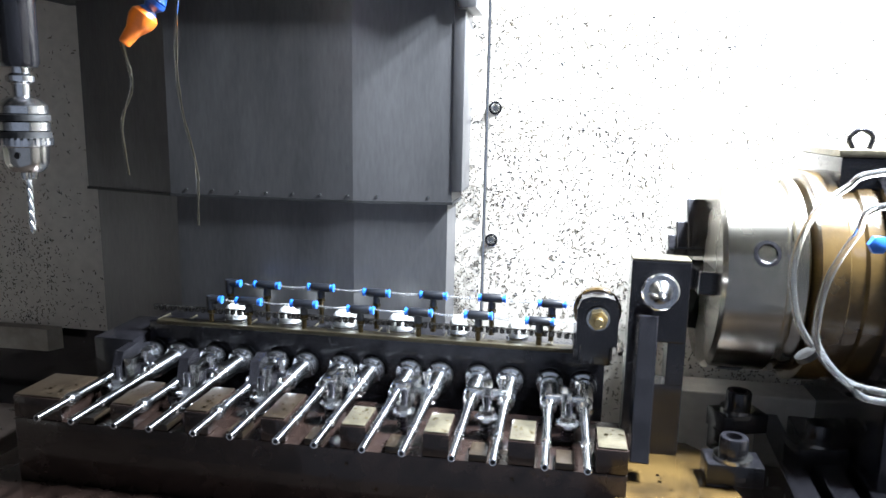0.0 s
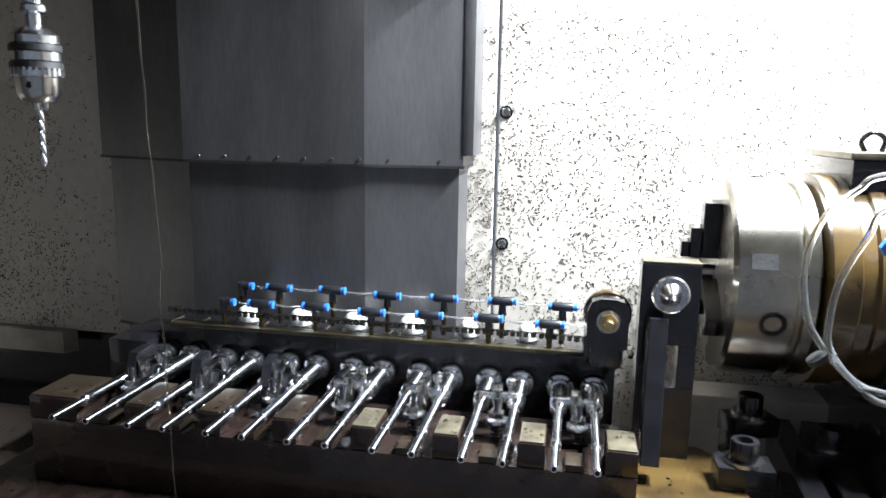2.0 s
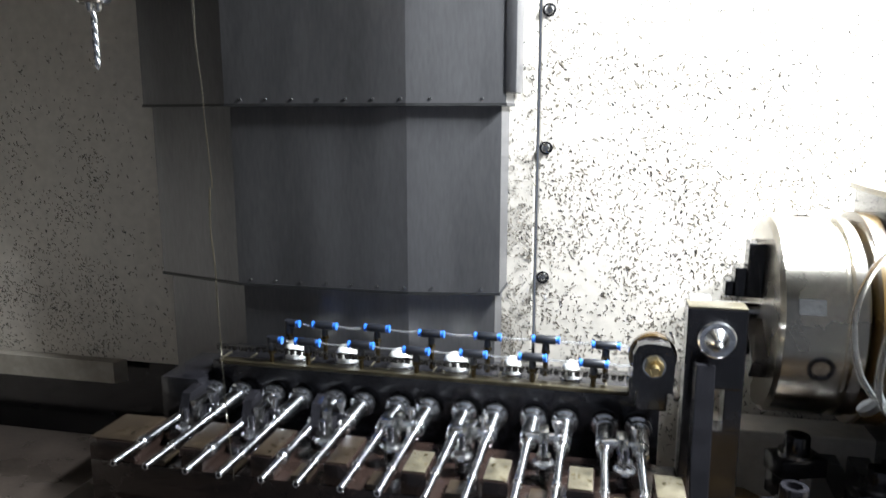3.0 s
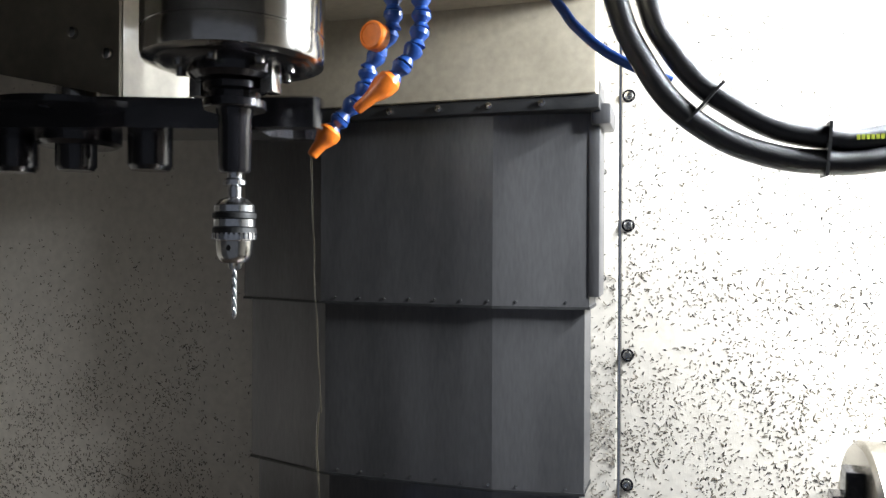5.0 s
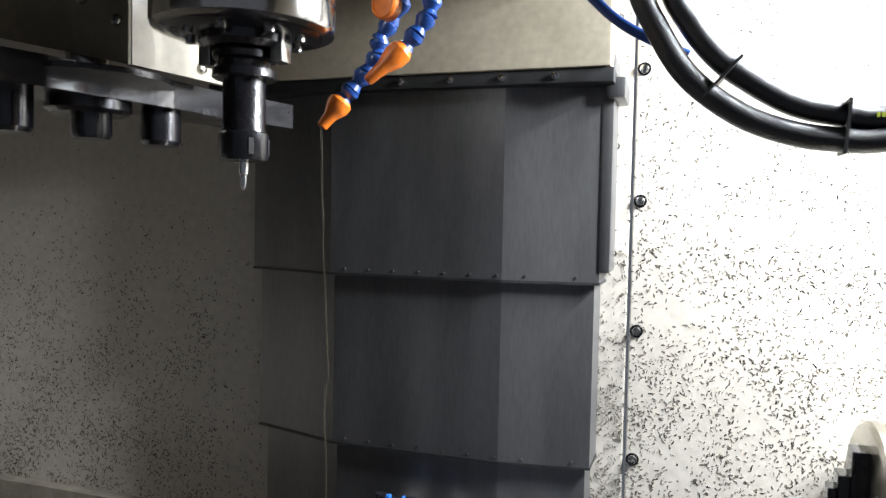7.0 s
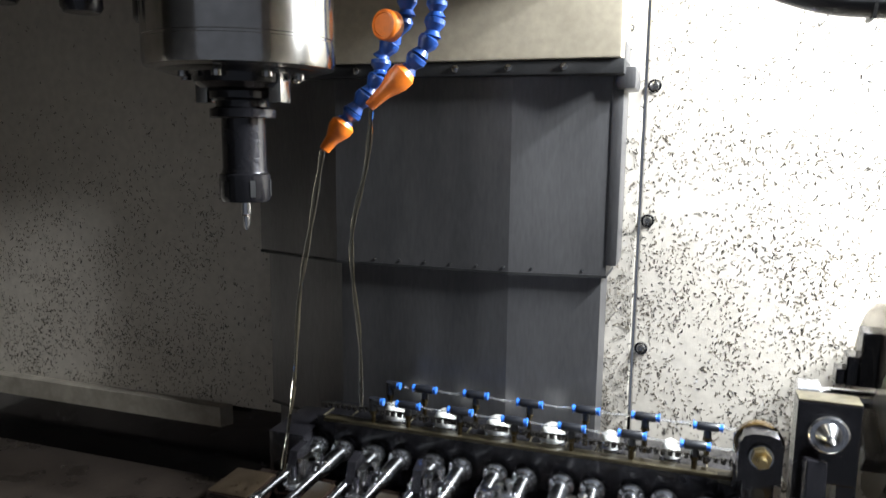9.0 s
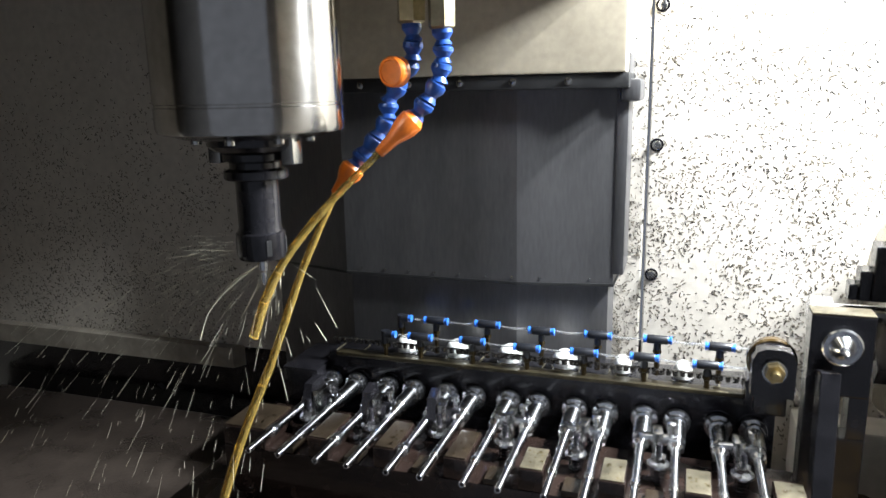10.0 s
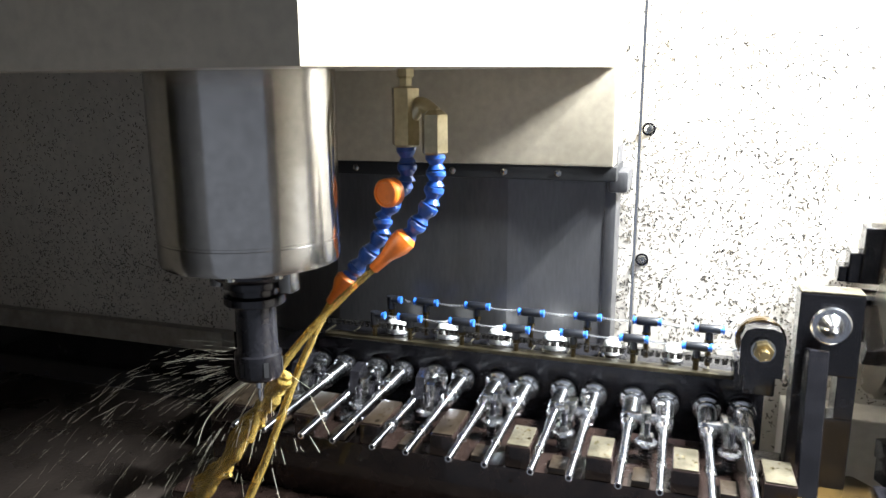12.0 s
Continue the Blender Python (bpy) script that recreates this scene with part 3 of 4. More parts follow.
for nm, pts, r in HOSES:
    tagged(part(nm, tube(pts, lambda u, r=r: r, 18, 10), M_RUBBER), "thick black ribbed hydraulic hose hanging in a loop", "hose", "hydraulic hoses")
tagged(part("air_hose", tube([(-0.075, 0.90, 2.20), (-0.060, 0.84, 2.02), (-0.0329, 0.82, 1.9595), (-0.0126, 0.82, 1.9342), (0.0139, 0.82, 1.9102), (0.0463, 0.82, 1.8901), (0.09, 0.825, 1.870)], 0.0062, 12), M_BLUE), "thin blue air hose", "hose")
for i, (x, z, a) in enumerate(((0.1255, 1.838, -42), (0.2490, 1.782, -4))):
    tagged(part("cable_tie", prism([(-0.0016, -0.029), (0.0016, -0.029), (0.0016, 0.029), (-0.0016, 0.029)], -0.0165, 0.0165, pose(x, 0.803, z, 0, -a, 0) @ pose(0, 0, 0, 90, 0, 0)), M_EDGE, smooth=False), "grey plastic cable tie round the hoses", "cable tie", "cable ties")
for k in range(7):
    part("print_mark", box(0.2755 + k * 0.0045, 0.2785 + k * 0.0045, 0.7905, 0.7920, 1.7905, 1.7955), M_YELLOW, bpy.data.objects["hydraulic_hose.001"], smooth=False)

# ---------------------------------------------------------------- table and fixture
BEFORE_TABLE = set(scene.objects)
TIP_Y, TIP_Z = 0.650, 1.170
XS = [-0.430]
for i in range(13):
    XS.append(XS[-1] + (0.0420 if i % 2 == 0 else 0.0515))
tagged(part("machine_table", box(-0.62, 0.78, 0.56, 0.99, 0.955, 1.035, 0.004), M_TABLE, smooth=False), "oily cast-iron machine table", "table")
tagged(part("fixture_plate", box(-0.54, 0.30, 0.655, 0.965, 1.035, 1.062, 0.003), M_BLOCK, smooth=False), "dark oily steel base plate of the fixture", "plate")

fixture = thing("clamping_fixture", 0, 0, 1.062, "dark steel multi-shaft clamping fixture on the table", "fixture")
part("front_block", box(-0.505, 0.217, 0.703, 0.838, 0.0, 0.080, 0.002), M_BLOCK, fixture)
part("rear_block", box(-0.440, 0.200, 0.890, 0.972, 0.0, 0.150, 0.002), M_DARK, fixture)
part("link_block", box(-0.440, 0.200, 0.838, 0.890, 0.0, 0.045, 0.001), M_DARK, fixture)
part("tray_lip", box(-0.420, 0.168, 0.876, 0.895, 0.1505, 0.156, 0.001), M_STRIP, fixture, "bare steel front strip")
part("tray_end", box(-0.500, -0.440, 0.850, 0.960, 0.0, 0.135, 0.003), M_DARK, fixture)
gaps = [(-0.505, XS[0] - 0.011)] + [(XS[2 * i + 1] + 0.011, XS[2 * i + 2] - 0.011) for i in range(6)] + [(XS[13] + 0.011, 0.217)]
for i, (x0, x1) in enumerate(gaps):
    yb = 0.757 + (0.020 if i < 4 else 0)
    pad = part("rest_pad", box(x0, x1, 0.7035, yb, 0.0805, 0.107, 0.0015), M_BLOCK, fixture, "brown oily steel rest pad")
    part("ground_top", box(x0 + 0.0015, x1 - 0.0015, 0.705, yb - 0.0015, 0.107, 0.109, 0.0006), M_OILTOP if i < 4 else M_PAD, pad, "brown oil-covered top face" if i < 4 else "bare ground top face")
for i in range(7):
    xm = (XS[2 * i] + XS[2 * i + 1]) / 2
    part("rest_pad", box(xm - 0.010, xm + 0.010, 0.7035, 0.735, 0.0805, 0.088, 0.001), M_OILTOP, fixture)
for i in range(0, 6, 2):
    part("guide_sleeve", lathe([(0.0044, 0.0), (0.0072, 0.0), (0.0078, 0.0015), (0.0078, 0.007), (0.0066, 0.009), (0.0066, 0.014)], 18, pose(XS[i], 0.702, TIP_Z - 1.062, -90)), M_CHROME, fixture, "bright sleeve")
for i in range(14):
    part("bushing_pocket", lathe([(0.0192, 0.0), (0.0192, 0.003), (0.0180, 0.0035), (0.0180, 0.0)], 28, pose(XS[i], 0.889, TIP_Z - 1.062, 90)), M_DARK, fixture)
    part("groove_mark", box(XS[i] - 0.001, XS[i] + 0.001, 0.896, 0.930, 0.1500, 0.1512), M_PAD, fixture, smooth=False)

shaft = thing("stepped_shaft", XS[0], TIP_Y, TIP_Z, "bright turned steel stepped shaft clamped in the fixture", "shaft", "row of fourteen shafts")
FWD = pose(0, 0, 0, -90, 0, 0)     # z becomes +y
part("rod", lathe([(0.0024, 0.010), (0.0024, 0.0), (0.0036, 0.0), (0.0042, 0.0008), (0.0042, 0.050), (0.0058, 0.052), (0.0058, 0.062), (0.0050, 0.064), (0.0050, 0.120), (0.0058, 0.124), (0.0058, 0.146), (0.0100, 0.150), (0.0100, 0.164), (0.0114, 0.166), (0.0114, 0.226)], 24, FWD), M_SHAFT, shaft)
part("bore", lathe([(0.0023, 0.0015), (0.0, 0.0015)], 14, FWD), M_EDGE, shaft, "dark drilled hole")
part("collar", lathe([(0.0112, 0.212), (0.0136, 0.213), (0.0140, 0.215), (0.0140, 0.220), (0.0136, 0.2212), (0.0172, 0.2225), (0.0176, 0.224), (0.0176, 0.232), (0.0168, 0.234), (0.012, 0.236)], 32, FWD), M_CHROME, shaft, "bright flanged collar")
for k in range(4):
    a = math.radians(45 + 90 * k)
    part("collar_screw", lathe([(0.0021, 0.2225), (0.0021, 0.2210), (0.0, 0.2210)], 8, FWD @ pose(0.0157 * math.cos(a), 0.0157 * math.sin(a), 0)), M_DARK, shaft)
for x in XS[1:]:
    copy_thing(shaft, pose(x, TIP_Y, TIP_Z))


def make_clamp(x, y, levers):
    clamp = thing("toggle_clamp", x, y, 1.142, "small black clamp with a bright nut pressing two shafts", "clamp", "row of clamps")
    part("bridge", box(-0.023, 0.023, 0.010, 0.022, 0.030, 0.042, 0.002), M_DARK if levers else M_CHROME, clamp)
    part("tongue", box(-0.006, 0.006, 0.000, 0.026, 0.020, 0.050, 0.0015), M_STEEL, clamp)
    if levers:
        part("lever_plate", prism([(-0.006, -0.010), (0.042, -0.006), (0.048, 0.022), (0.034, 0.048), (0.004, 0.046), (-0.008, 0.020)], -0.006, 0.006, pose(-0.014, 0, 0.012, 90, 0, 90)), M_DARK, clamp, smooth=False)
    if levers:
        part("lever_plate", prism([(-0.006, -0.006), (0.040, -0.002), (0.046, 0.022), (0.030, 0.040), (0.010, 0.036), (-0.004, 0.020)], -0.004, 0.004, pose(0.008, 0.004, 0.008, 90, 0, 90)), M_DARK, clamp, smooth=False)
    part("stud", lathe([(0.0045, 0.0), (0.0045, 0.046), (0.0035, 0.048), (0, 0.048)], 16, pose(0, -0.022, 0)), M_DARK, clamp)
    part("flange_nut", prism(hexagon(0.0165, 0.3), 0.024, 0.033, pose(0, -0.022, 0)), M_STEEL, clamp, "bright hexagon nut", smooth=False)
    part("washer", lathe([(0.0050, 0.024), (0.0135, 0.024), (0.0140, 0.0225), (0.0140, 0.021), (0.0050, 0.021)], 26, pose(0, -0.022, 0)), M_CHROME, clamp, "bright steel washer")
    part("spring", tube([(0.0075 * math.cos(k * 0.9), -0.022 + 0.0075 * math.sin(k * 0.9), 0.001 + k * 0.00065) for k in range(30)], 0.0011, 6, 2), M_DARK, clamp)
    part("pressure_screw", lathe([(0.0035, 0), (0.0035, 0.010), (0.006, 0.011), (0.006, 0.018), (0.004, 0.019), (0, 0.019)], 14, pose(0.016, 0.016, 0.040)), M_CHROME, clamp)
    return clamp

lever_clamp = make_clamp((XS[0] + XS[1]) / 2, 0.790, True)
plain_clamp = make_clamp((XS[6] + XS[7]) / 2, 0.792, False)
plain_clamp["label"] = "small clamp with a bright bridge pressing two shafts"
for i in (1, 2, 3, 4, 5, 6):
    if i == 3:
        continue
    rng = random.Random(i)
    copy_thing(lever_clamp if i < 3 else plain_clamp, pose((XS[2 * i] + XS[2 * i + 1]) / 2, 0.790 + rng.uniform(-0.004, 0.004), 1.142, 0, 0, rng.uniform(-9, 9)))

# chain on top of the rear block
chain = thing("drive_chain", 0, 0, 0, "oily roller chain running along the fixture", "chain")
pl = bmesh.new()
for s in (-1, 1):
    add_lathe(pl, [(0.0036, -0.0006), (0.0036, 0.0006)], 10, pose(s * 0.0042, 0, 0))
add_box(pl, -0.0042, 0.0042, -0.0026, 0.0026, -0.0006, 0.0006)
add_lathe(pl, [(0.0028, -0.006), (0.0028, 0.0)], 10, pose(0.0042, 0, 0))
add_lathe(pl, [(0.0028, -0.006), (0.0028, 0.0)], 10, pose(-0.0042, 0, 0))
first = part("chain_link", pl, M_CHAIN, chain)
CHAIN = smooth_path([(-0.425, 0.893, 1.2350), (-0.30, 0.891, 1.2350), (0.0, 0.889, 1.2350), (0.14, 0.887, 1.2350), (0.185, 0.872, 1.232), (0.206, 0.850, 1.245), (0.214, 0.82, 1.235)], 60)
step, left, n_link = 0.0092, 0.0, 0
for p, q in zip(CHAIN, CHAIN[1:]):
    left -= (q - p).length
    if left <= 0:
        left += step
        d = (q - p).normalized()
        m = Matrix.Translation(p + Vector((0, 0, 0.0006 * (n_link % 2)))) @ d.to_track_quat("X", "Z").to_matrix().to_4x4()
        if n_link == 0:
            first.matrix_basis = m
        else:
            o = new("chain_link", first.data)
            o.parent = chain
            o.matrix_basis = m
        n_link += 1

# push-in fittings with thin tubes, two rows


def tee(x, y, z, drop, group):
    t = thing("push_in_tee", x, y, z, "black push-in tee fitting with light blue rings", "pipe fitting", group)
    part("body", add_lathe(lathe([(0.0055, -0.0135), (0.0060, -0.0120), (0.0060, 0.0120), (0.0055, 0.0135)], 14, TO_X), [(0.0050, 0.0), (0.0052, -0.014)], 12), M_FITBLACK, t)
    for s in (-1, 1):
        part("release_ring", lathe([(0.0046, 0), (0.0046, 0.003), (0.0056, 0.0032), (0.0056, 0.0052), (0.003, 0.0054)], 14, pose(s * 0.0135, 0, 0, 0, 90 * s, 0)), M_FITBLUE, t, "light blue release ring")
    part("brass_stem", lathe([(0.0042, -0.014), (0.0058, -0.015), (0.0058, -0.019), (0.0036, -0.020), (0.0036, -drop)], 6), M_STEM, t, "brass threaded stem", smooth=False)
    return t


row_a = [(-0.2695 + 0.0797 * k, 0.912 - 0.0005 * k, 1.268) for k in range(6)]
row_b = [(-0.286 + 0.0800 * k, 0.887, 1.250) for k in range(6)]
for rows_, drop, nm in ((row_a, 0.050, "rear row of fittings"), (row_b, 0.034, "front row of fittings")):
    for k, (x, y, z) in enumerate(rows_):
        tee(x, y, z + 0.0015 * math.sin(k * 2.1), drop, nm)
    x, y, z = rows_[0]
    e = thing("push_in_elbow", x - 0.056, y, z, "black push-in elbow fitting with a light blue ring", "pipe fitting", nm)
    part("body", add_lathe(lathe([(0.0055, 0.0), (0.0060, 0.002), (0.0060, 0.012)], 14, TO_X), [(0.0062, 0.005), (0.0062, -0.014)], 12), M_FITBLACK, e)
    part("release_ring", lathe([(0.0046, 0), (0.0046, 0.003), (0.0056, 0.0032), (0.0056, 0.0052), (0.003, 0.0054)], 14, pose(0.012, 0, 0, 0, 90, 0)), M_FITBLUE, e, "light blue release ring")
    part("brass_stem", lathe([(0.0042, -0.014), (0.0058, -0.015), (0.0058, -0.019), (0.0036, -0.020), (0.0036, -drop)], 6), M_STEM, e, smooth=False)
    xs = [x - 0.050] + [r[0] for r in rows_] + [0.185]
    for p, q in zip(xs, xs[1:]):
        if q - p > 0.03:
            tagged(part("air_tube", tube([(p + 0.017, y, z), ((p + q) / 2, y - 0.001, z - 0.0015), (q - 0.017, y, z)], 0.0016, 8, 4), M_TUBE), "thin translucent air tube between two fittings", "tube", nm)
for k in range(6):
    r = 0.0180 if k < 4 else 0.0130
    b = thing("nylon_bulb", -0.316 + 0.0800 * k, 0.914, 1.212, "milky white nylon outlet bulb on the rear block", "outlet", "white outlets")
    part("bulb", lathe([(r * 0.75, 0), (r * 0.8, 0.006), (r, 0.014), (r * 0.96, 0.019), (r * 0.75, 0.025), (r * 0.35, 0.029), (0, 0.030)], 22), M_WHITE, b)
    part("ring", lathe([(r * 0.9, 0.003), (r * 1.15, 0.004), (r * 1.15, 0.008), (r * 0.9, 0.009)], 22), M_CHROME, b, "bright seat ring")

# sprocket block at the end of the chain
sp = thing("sprocket_block", 0.183, 0.815, 1.280, "dark round sprocket housing with a yellow zinc bolt", "sprocket")
part("housing", prism([(-0.0235, -0.034), (0.0235, -0.034), (0.0240, 0.010), (0.0185, 0.0215), (0.0080, 0.0245), (-0.0090, 0.0245), (-0.0190, 0.0205), (-0.0240, 0.009)], -0.030, 0.008, TO_FRONT), M_DARK, sp, smooth=False)
part("chain_wheel", lathe([(0.0265, 0.012), (0.0285, 0.014), (0.0285, 0.022), (0.0265, 0.024)], 36, pose(0, 0, 0.001) @ TO_FRONT @ pose(0, 0, -0.040)), M_OILPLATE, sp, "rusty brown chain wheel")
part("face_block", box(-0.018, 0.018, 0.0, 0.02, -0.060, -0.015, 0.003), M_DARK, sp)
part("foot", box(-0.026, 0.022, 0.030, 0.075, -0.065, -0.030, 0.003), M_DARK, sp)
part("washer", lathe([(0.0135, 0.012), (0.0135, 0.0145), (0.004, 0.0145)], 26, TO_FRONT), M_STEEL, sp)
part("bolt_head", prism(hexagon(0.019, 0.25), 0.0145, 0.0225, TO_FRONT), M_GOLD, sp, "yellow zinc hexagon bolt", smooth=False)
part("bolt_end", lathe([(0.0058, 0.0225), (0.0058, 0.030), (0.0045, 0.031), (0, 0.031)], 18, TO_FRONT), M_GOLD, sp)

# upright bracket with the pointed centre
br = thing("upright_bracket", 0.25, 0.824, 1.062, "dark steel upright bracket with a slotted window", "bracket")
part("upper_plate", box(-0.032, 0.034, -0.012, 0.020, 0.192, 0.286, 0.0015), M_DARK, br, smooth=False)
part("side_plate", box(-0.032, -0.008, -0.012, 0.020, 0.142, 0.192, 0.001), M_DARK, br, smooth=False)
part("side_plate", box(0.014, 0.034, -0.012, 0.020, 0.142, 0.192, 0.001), M_DARK, br, smooth=False)
part("lower_plate", box(-0.032, 0.034, -0.012, 0.020, 0.0, 0.142, 0.0015), M_DARK, br, smooth=False)
part("top_edge", box(-0.0315, 0.0335, -0.0115, 0.0195, 0.286, 0.2885, 0.001), M_PAD, br, "bare steel top edge")
part("ring", lathe([(0.0215, 0.012), (0.0215, 0.017), (0.0195, 0.0185), (0.0175, 0.0185), (0.0165, 0.017)], 32, TO_FRONT @ pose(0.001, 0.252, 0)), M_CHROME, br, "bright retaining ring")
part("centre_point", lathe([(0.0150, 0.012), (0.0150, 0.017), (0.0118, 0.022), (0.0052, 0.030), (0.0046, 0.040), (0.0015, 0.047), (0, 0.047)], 28, TO_FRONT @ pose(0.001, 0.252, 0)), M_CHROME, br, "polished pointed centre")
lean = tagged(part("leaning_bar", box(-0.0105, 0.0105, -0.0125, 0.0125, 0.0, 0.160, 0.0015), M_DARK, at=pose(0.232, 0.752, 1.136, -14, 2, 2), smooth=False), "flat black steel bar bracing the bracket", "bar")

# beads of oil lying on the fixture
def oil_beads(count, seed):
    rng = random.Random(seed)
    bm = bmesh.new()
    for k in range(count):
        where = rng.random()
        if where < 0.40:
            x0, x1 = gaps[rng.randrange(len(gaps))]
            p, up = Vector((rng.uniform(x0 + 0.004, x1 - 0.004), rng.uniform(0.708, 0.750), 1.1708)), Matrix()
        elif where < 0.65:
            p, up = Vector((rng.uniform(-0.49, 0.21), 0.7028, rng.uniform(1.066, 1.138))), TO_FRONT
        elif where < 0.85:
            p, up = Vector((rng.uniform(-0.52, 0.20), rng.uniform(0.662, 0.700), 1.0618)), Matrix()
        else:
            p, up = Vector((rng.uniform(0.21, 0.30), rng.uniform(0.62, 0.82), 1.1178)), Matrix()
        r = 0.0006 + 0.0022 * rng.random() ** 3
        add_lathe(bm, [(r, 0), (r * 0.9, r * 0.35), (r * 0.5, r * 0.6), (0, r * 0.66)], 8, Matrix.Translation(p) @ up, close=False)
    me = bpy.data.meshes.new("oil_beads")
    bm.to_mesh(me)
    bm.free()
    me.materials.append(M_BEAD)
    for q in me.polygons:
        q.use_smooth = True
    return tagged(new("oil_beads", me), "shiny beads of oil lying on the fixture", "oil", kind="stuff")


oil_beads(320, 8)

# ---------------------------------------------------------------- rotary chuck
CX, CY, CZ = 0.312, 0.930, 1.318
rot = thing("rotary_chuck", CX, CY, CZ, "large three-jaw chuck of the rotary table, oily ground steel", "chuck")
part("body", lathe([(0.030, 0.0), (0.116, 0.0), (0.122, 0.005), (0.122, 0.068), (0.120, 0.071), (0.117, 0.071), (0.117, 0.076), (0.122, 0.078), (0.122, 0.090), (0.119, 0.093), (0.05, 0.093)], 80, TO_X), M_CHUCK, rot)
for k in range(3):
    m = pose(0, 0, 0, 120 * k + 5, 0, 0)
    jb = bmesh.new()
    add_box(jb, -0.020, 0.001, -0.014, 0.014, 0.022, 0.092, 0.002)
    add_box(jb, -0.034, -0.019, -0.013, 0.013, 0.022, 0.060, 0.002)
    add_box(jb, -0.044, -0.033, -0.011, 0.011, 0.022, 0.042, 0.002)
    part("jaw", jb, M_DARK, rot, "stepped black jaw", at=m, smooth=False)
    part("jaw_slot", box(0.018, 0.046, -0.009, 0.009, 0.118, 0.1228), M_EDGE, rot, at=pose(0, 0, 0, 120 * k + 72, 0, 0), smooth=False)
    part("key_socket", lathe([(0.015, 0.1185), (0.015, 0.1228), (0.011, 0.1232), (0.009, 0.1215), (0, 0.1215)], 24), M_DARK, rot, at=pose(0.046, 0, 0, 120 * k + 105, 0, 0))
part("drive_pin", lathe([(0.020, -0.085), (0.020, -0.060), (0.012, -0.058), (0.012, 0.0)], 24, TO_X), M_CHROME, rot, "bright drive shaft")

rb = thing("rotary_table", 0.413, CY, 1.035, "dark heavy rotary table body with a brown oily flange", "rotary table")
part("flange", lathe([(0.118, 0.002), (0.130, 0.006), (0.130, 0.034), (0.124, 0.038), (0.124, 0.052), (0.128, 0.055), (0.128, 0.075)], 64, pose(0, 0, CZ - 1.035) @ TO_X), M_OILPLATE, rb, "oily brown flange ring")
hs = bmesh.new()
add_lathe(hs, [(0.140, 0.075), (0.146, 0.080), (0.146, 0.300), (0.140, 0.305)], 64, pose(0, 0, CZ - 1.035) @ TO_X)
add_box(hs, 0.080, 0.300, -0.146, 0.146, 0.0, CZ - 1.035, 0.006)
part("body", hs, M_DARK, rb)
part("top_box", box(0.035, 0.26, -0.060, 0.10, 0.395, 0.432, 0.004), M_DARK, rb)
part("top_plate", box(0.030, 0.265, -0.066, 0.104, 0.432, 0.440, 0.002), M_PAD, rb)
part("lifting_eye", tube([(0.060, -0.02, 0.440), (0.055, -0.02, 0.452), (0.066, -0.02, 0.462), (0.080, -0.02, 0.455), (0.078, -0.02, 0.440)], 0.003, 8), M_DARK, rb)
part("blue_plug", lathe([(0.010, 0), (0.010, 0.008), (0.006, 0.010)], 6, pose(0.055, -0.128, 0.345, 90)), M_FITBLUE, rb)

LOOPS = [[(0.62, 0.78, 1.470), (0.4469, 0.75, 1.4586), (0.4137, 0.75, 1.4427), (0.3853, 0.75, 1.4138), (0.3719, 0.75, 1.3687), (0.3767, 0.75, 1.3222), (0.3925, 0.75, 1.2876), (0.4369, 0.75, 1.2427), (0.4757, 0.75, 1.2265), (0.62, 0.77, 1.235)],
         [(0.62, 0.78, 1.430), (0.4507, 0.742, 1.4276), (0.4242, 0.742, 1.3969), (0.4038, 0.742, 1.3531), (0.3981, 0.742, 1.3118), (0.4017, 0.742, 1.2822), (0.4305, 0.742, 1.2495), (0.4741, 0.742, 1.2385), (0.62, 0.77, 1.215)]]
for pts in LOOPS:
    tagged(part("coolant_tube", tube(pts, 0.0037, 14, 10), M_LOOP), "clear plastic tube looping from the rotary table", "tube", "clear tubes")
tagged(part("cable_tie", lathe([(0.0105, -0.003), (0.0115, -0.003), (0.0115, 0.003), (0.0105, 0.003)], 20, along((0.3940, 0.750, 1.2700), (0.4020, 0.750, 1.2590))), M_EDGE), "black cable tie holding two clear tubes", "cable tie")

# table hardware beside the fixture
op = tagged(part("oily_plate", prism([(0.205, 0.60), (0.330, 0.60), (0.345, 0.70), (0.318, 0.83), (0.300, 0.85), (0.205, 0.85)], 1.0625, 1.118), M_OILPLATE, smooth=False), "brown plate flooded with amber oil", "plate")
tagged(part("swarf_tray", box(0.24, 0.62, 0.985, 1.045, 1.040, 1.135, 0.003), M_WALL, smooth=False), "cream folded tray edge behind the table", "tray")


def clamp_set(x, y, z, rz=0):
    c = thing("strap_clamp", x, y, z, "black strap clamp with a large socket-head screw", "clamp", "table clamps", rz)
    part("strap", box(-0.030, 0.030, -0.020, 0.020, 0.020, 0.044, 0.002), M_DARK, c)
    part("riser", box(-0.028, -0.004, -0.018, 0.018, -0.010, 0.020, 0.002), M_DARK, c)
    part("washer", lathe([(0.006, 0.044), (0.021, 0.044), (0.021, 0.048), (0.006, 0.048)], 30), M_STEEL, c)
    part("screw_head", lathe([(0.0150, 0.048), (0.0152, 0.049), (0.0152, 0.067), (0.0142, 0.069), (0.0085, 0.069), (0.0080, 0.060), (0, 0.060)], 30), M_DARK, c, "black socket-head screw")
    return c


clamp_set(0.335, 0.765, 1.100)
clamp_set(0.365, 0.880, 1.110, 20)
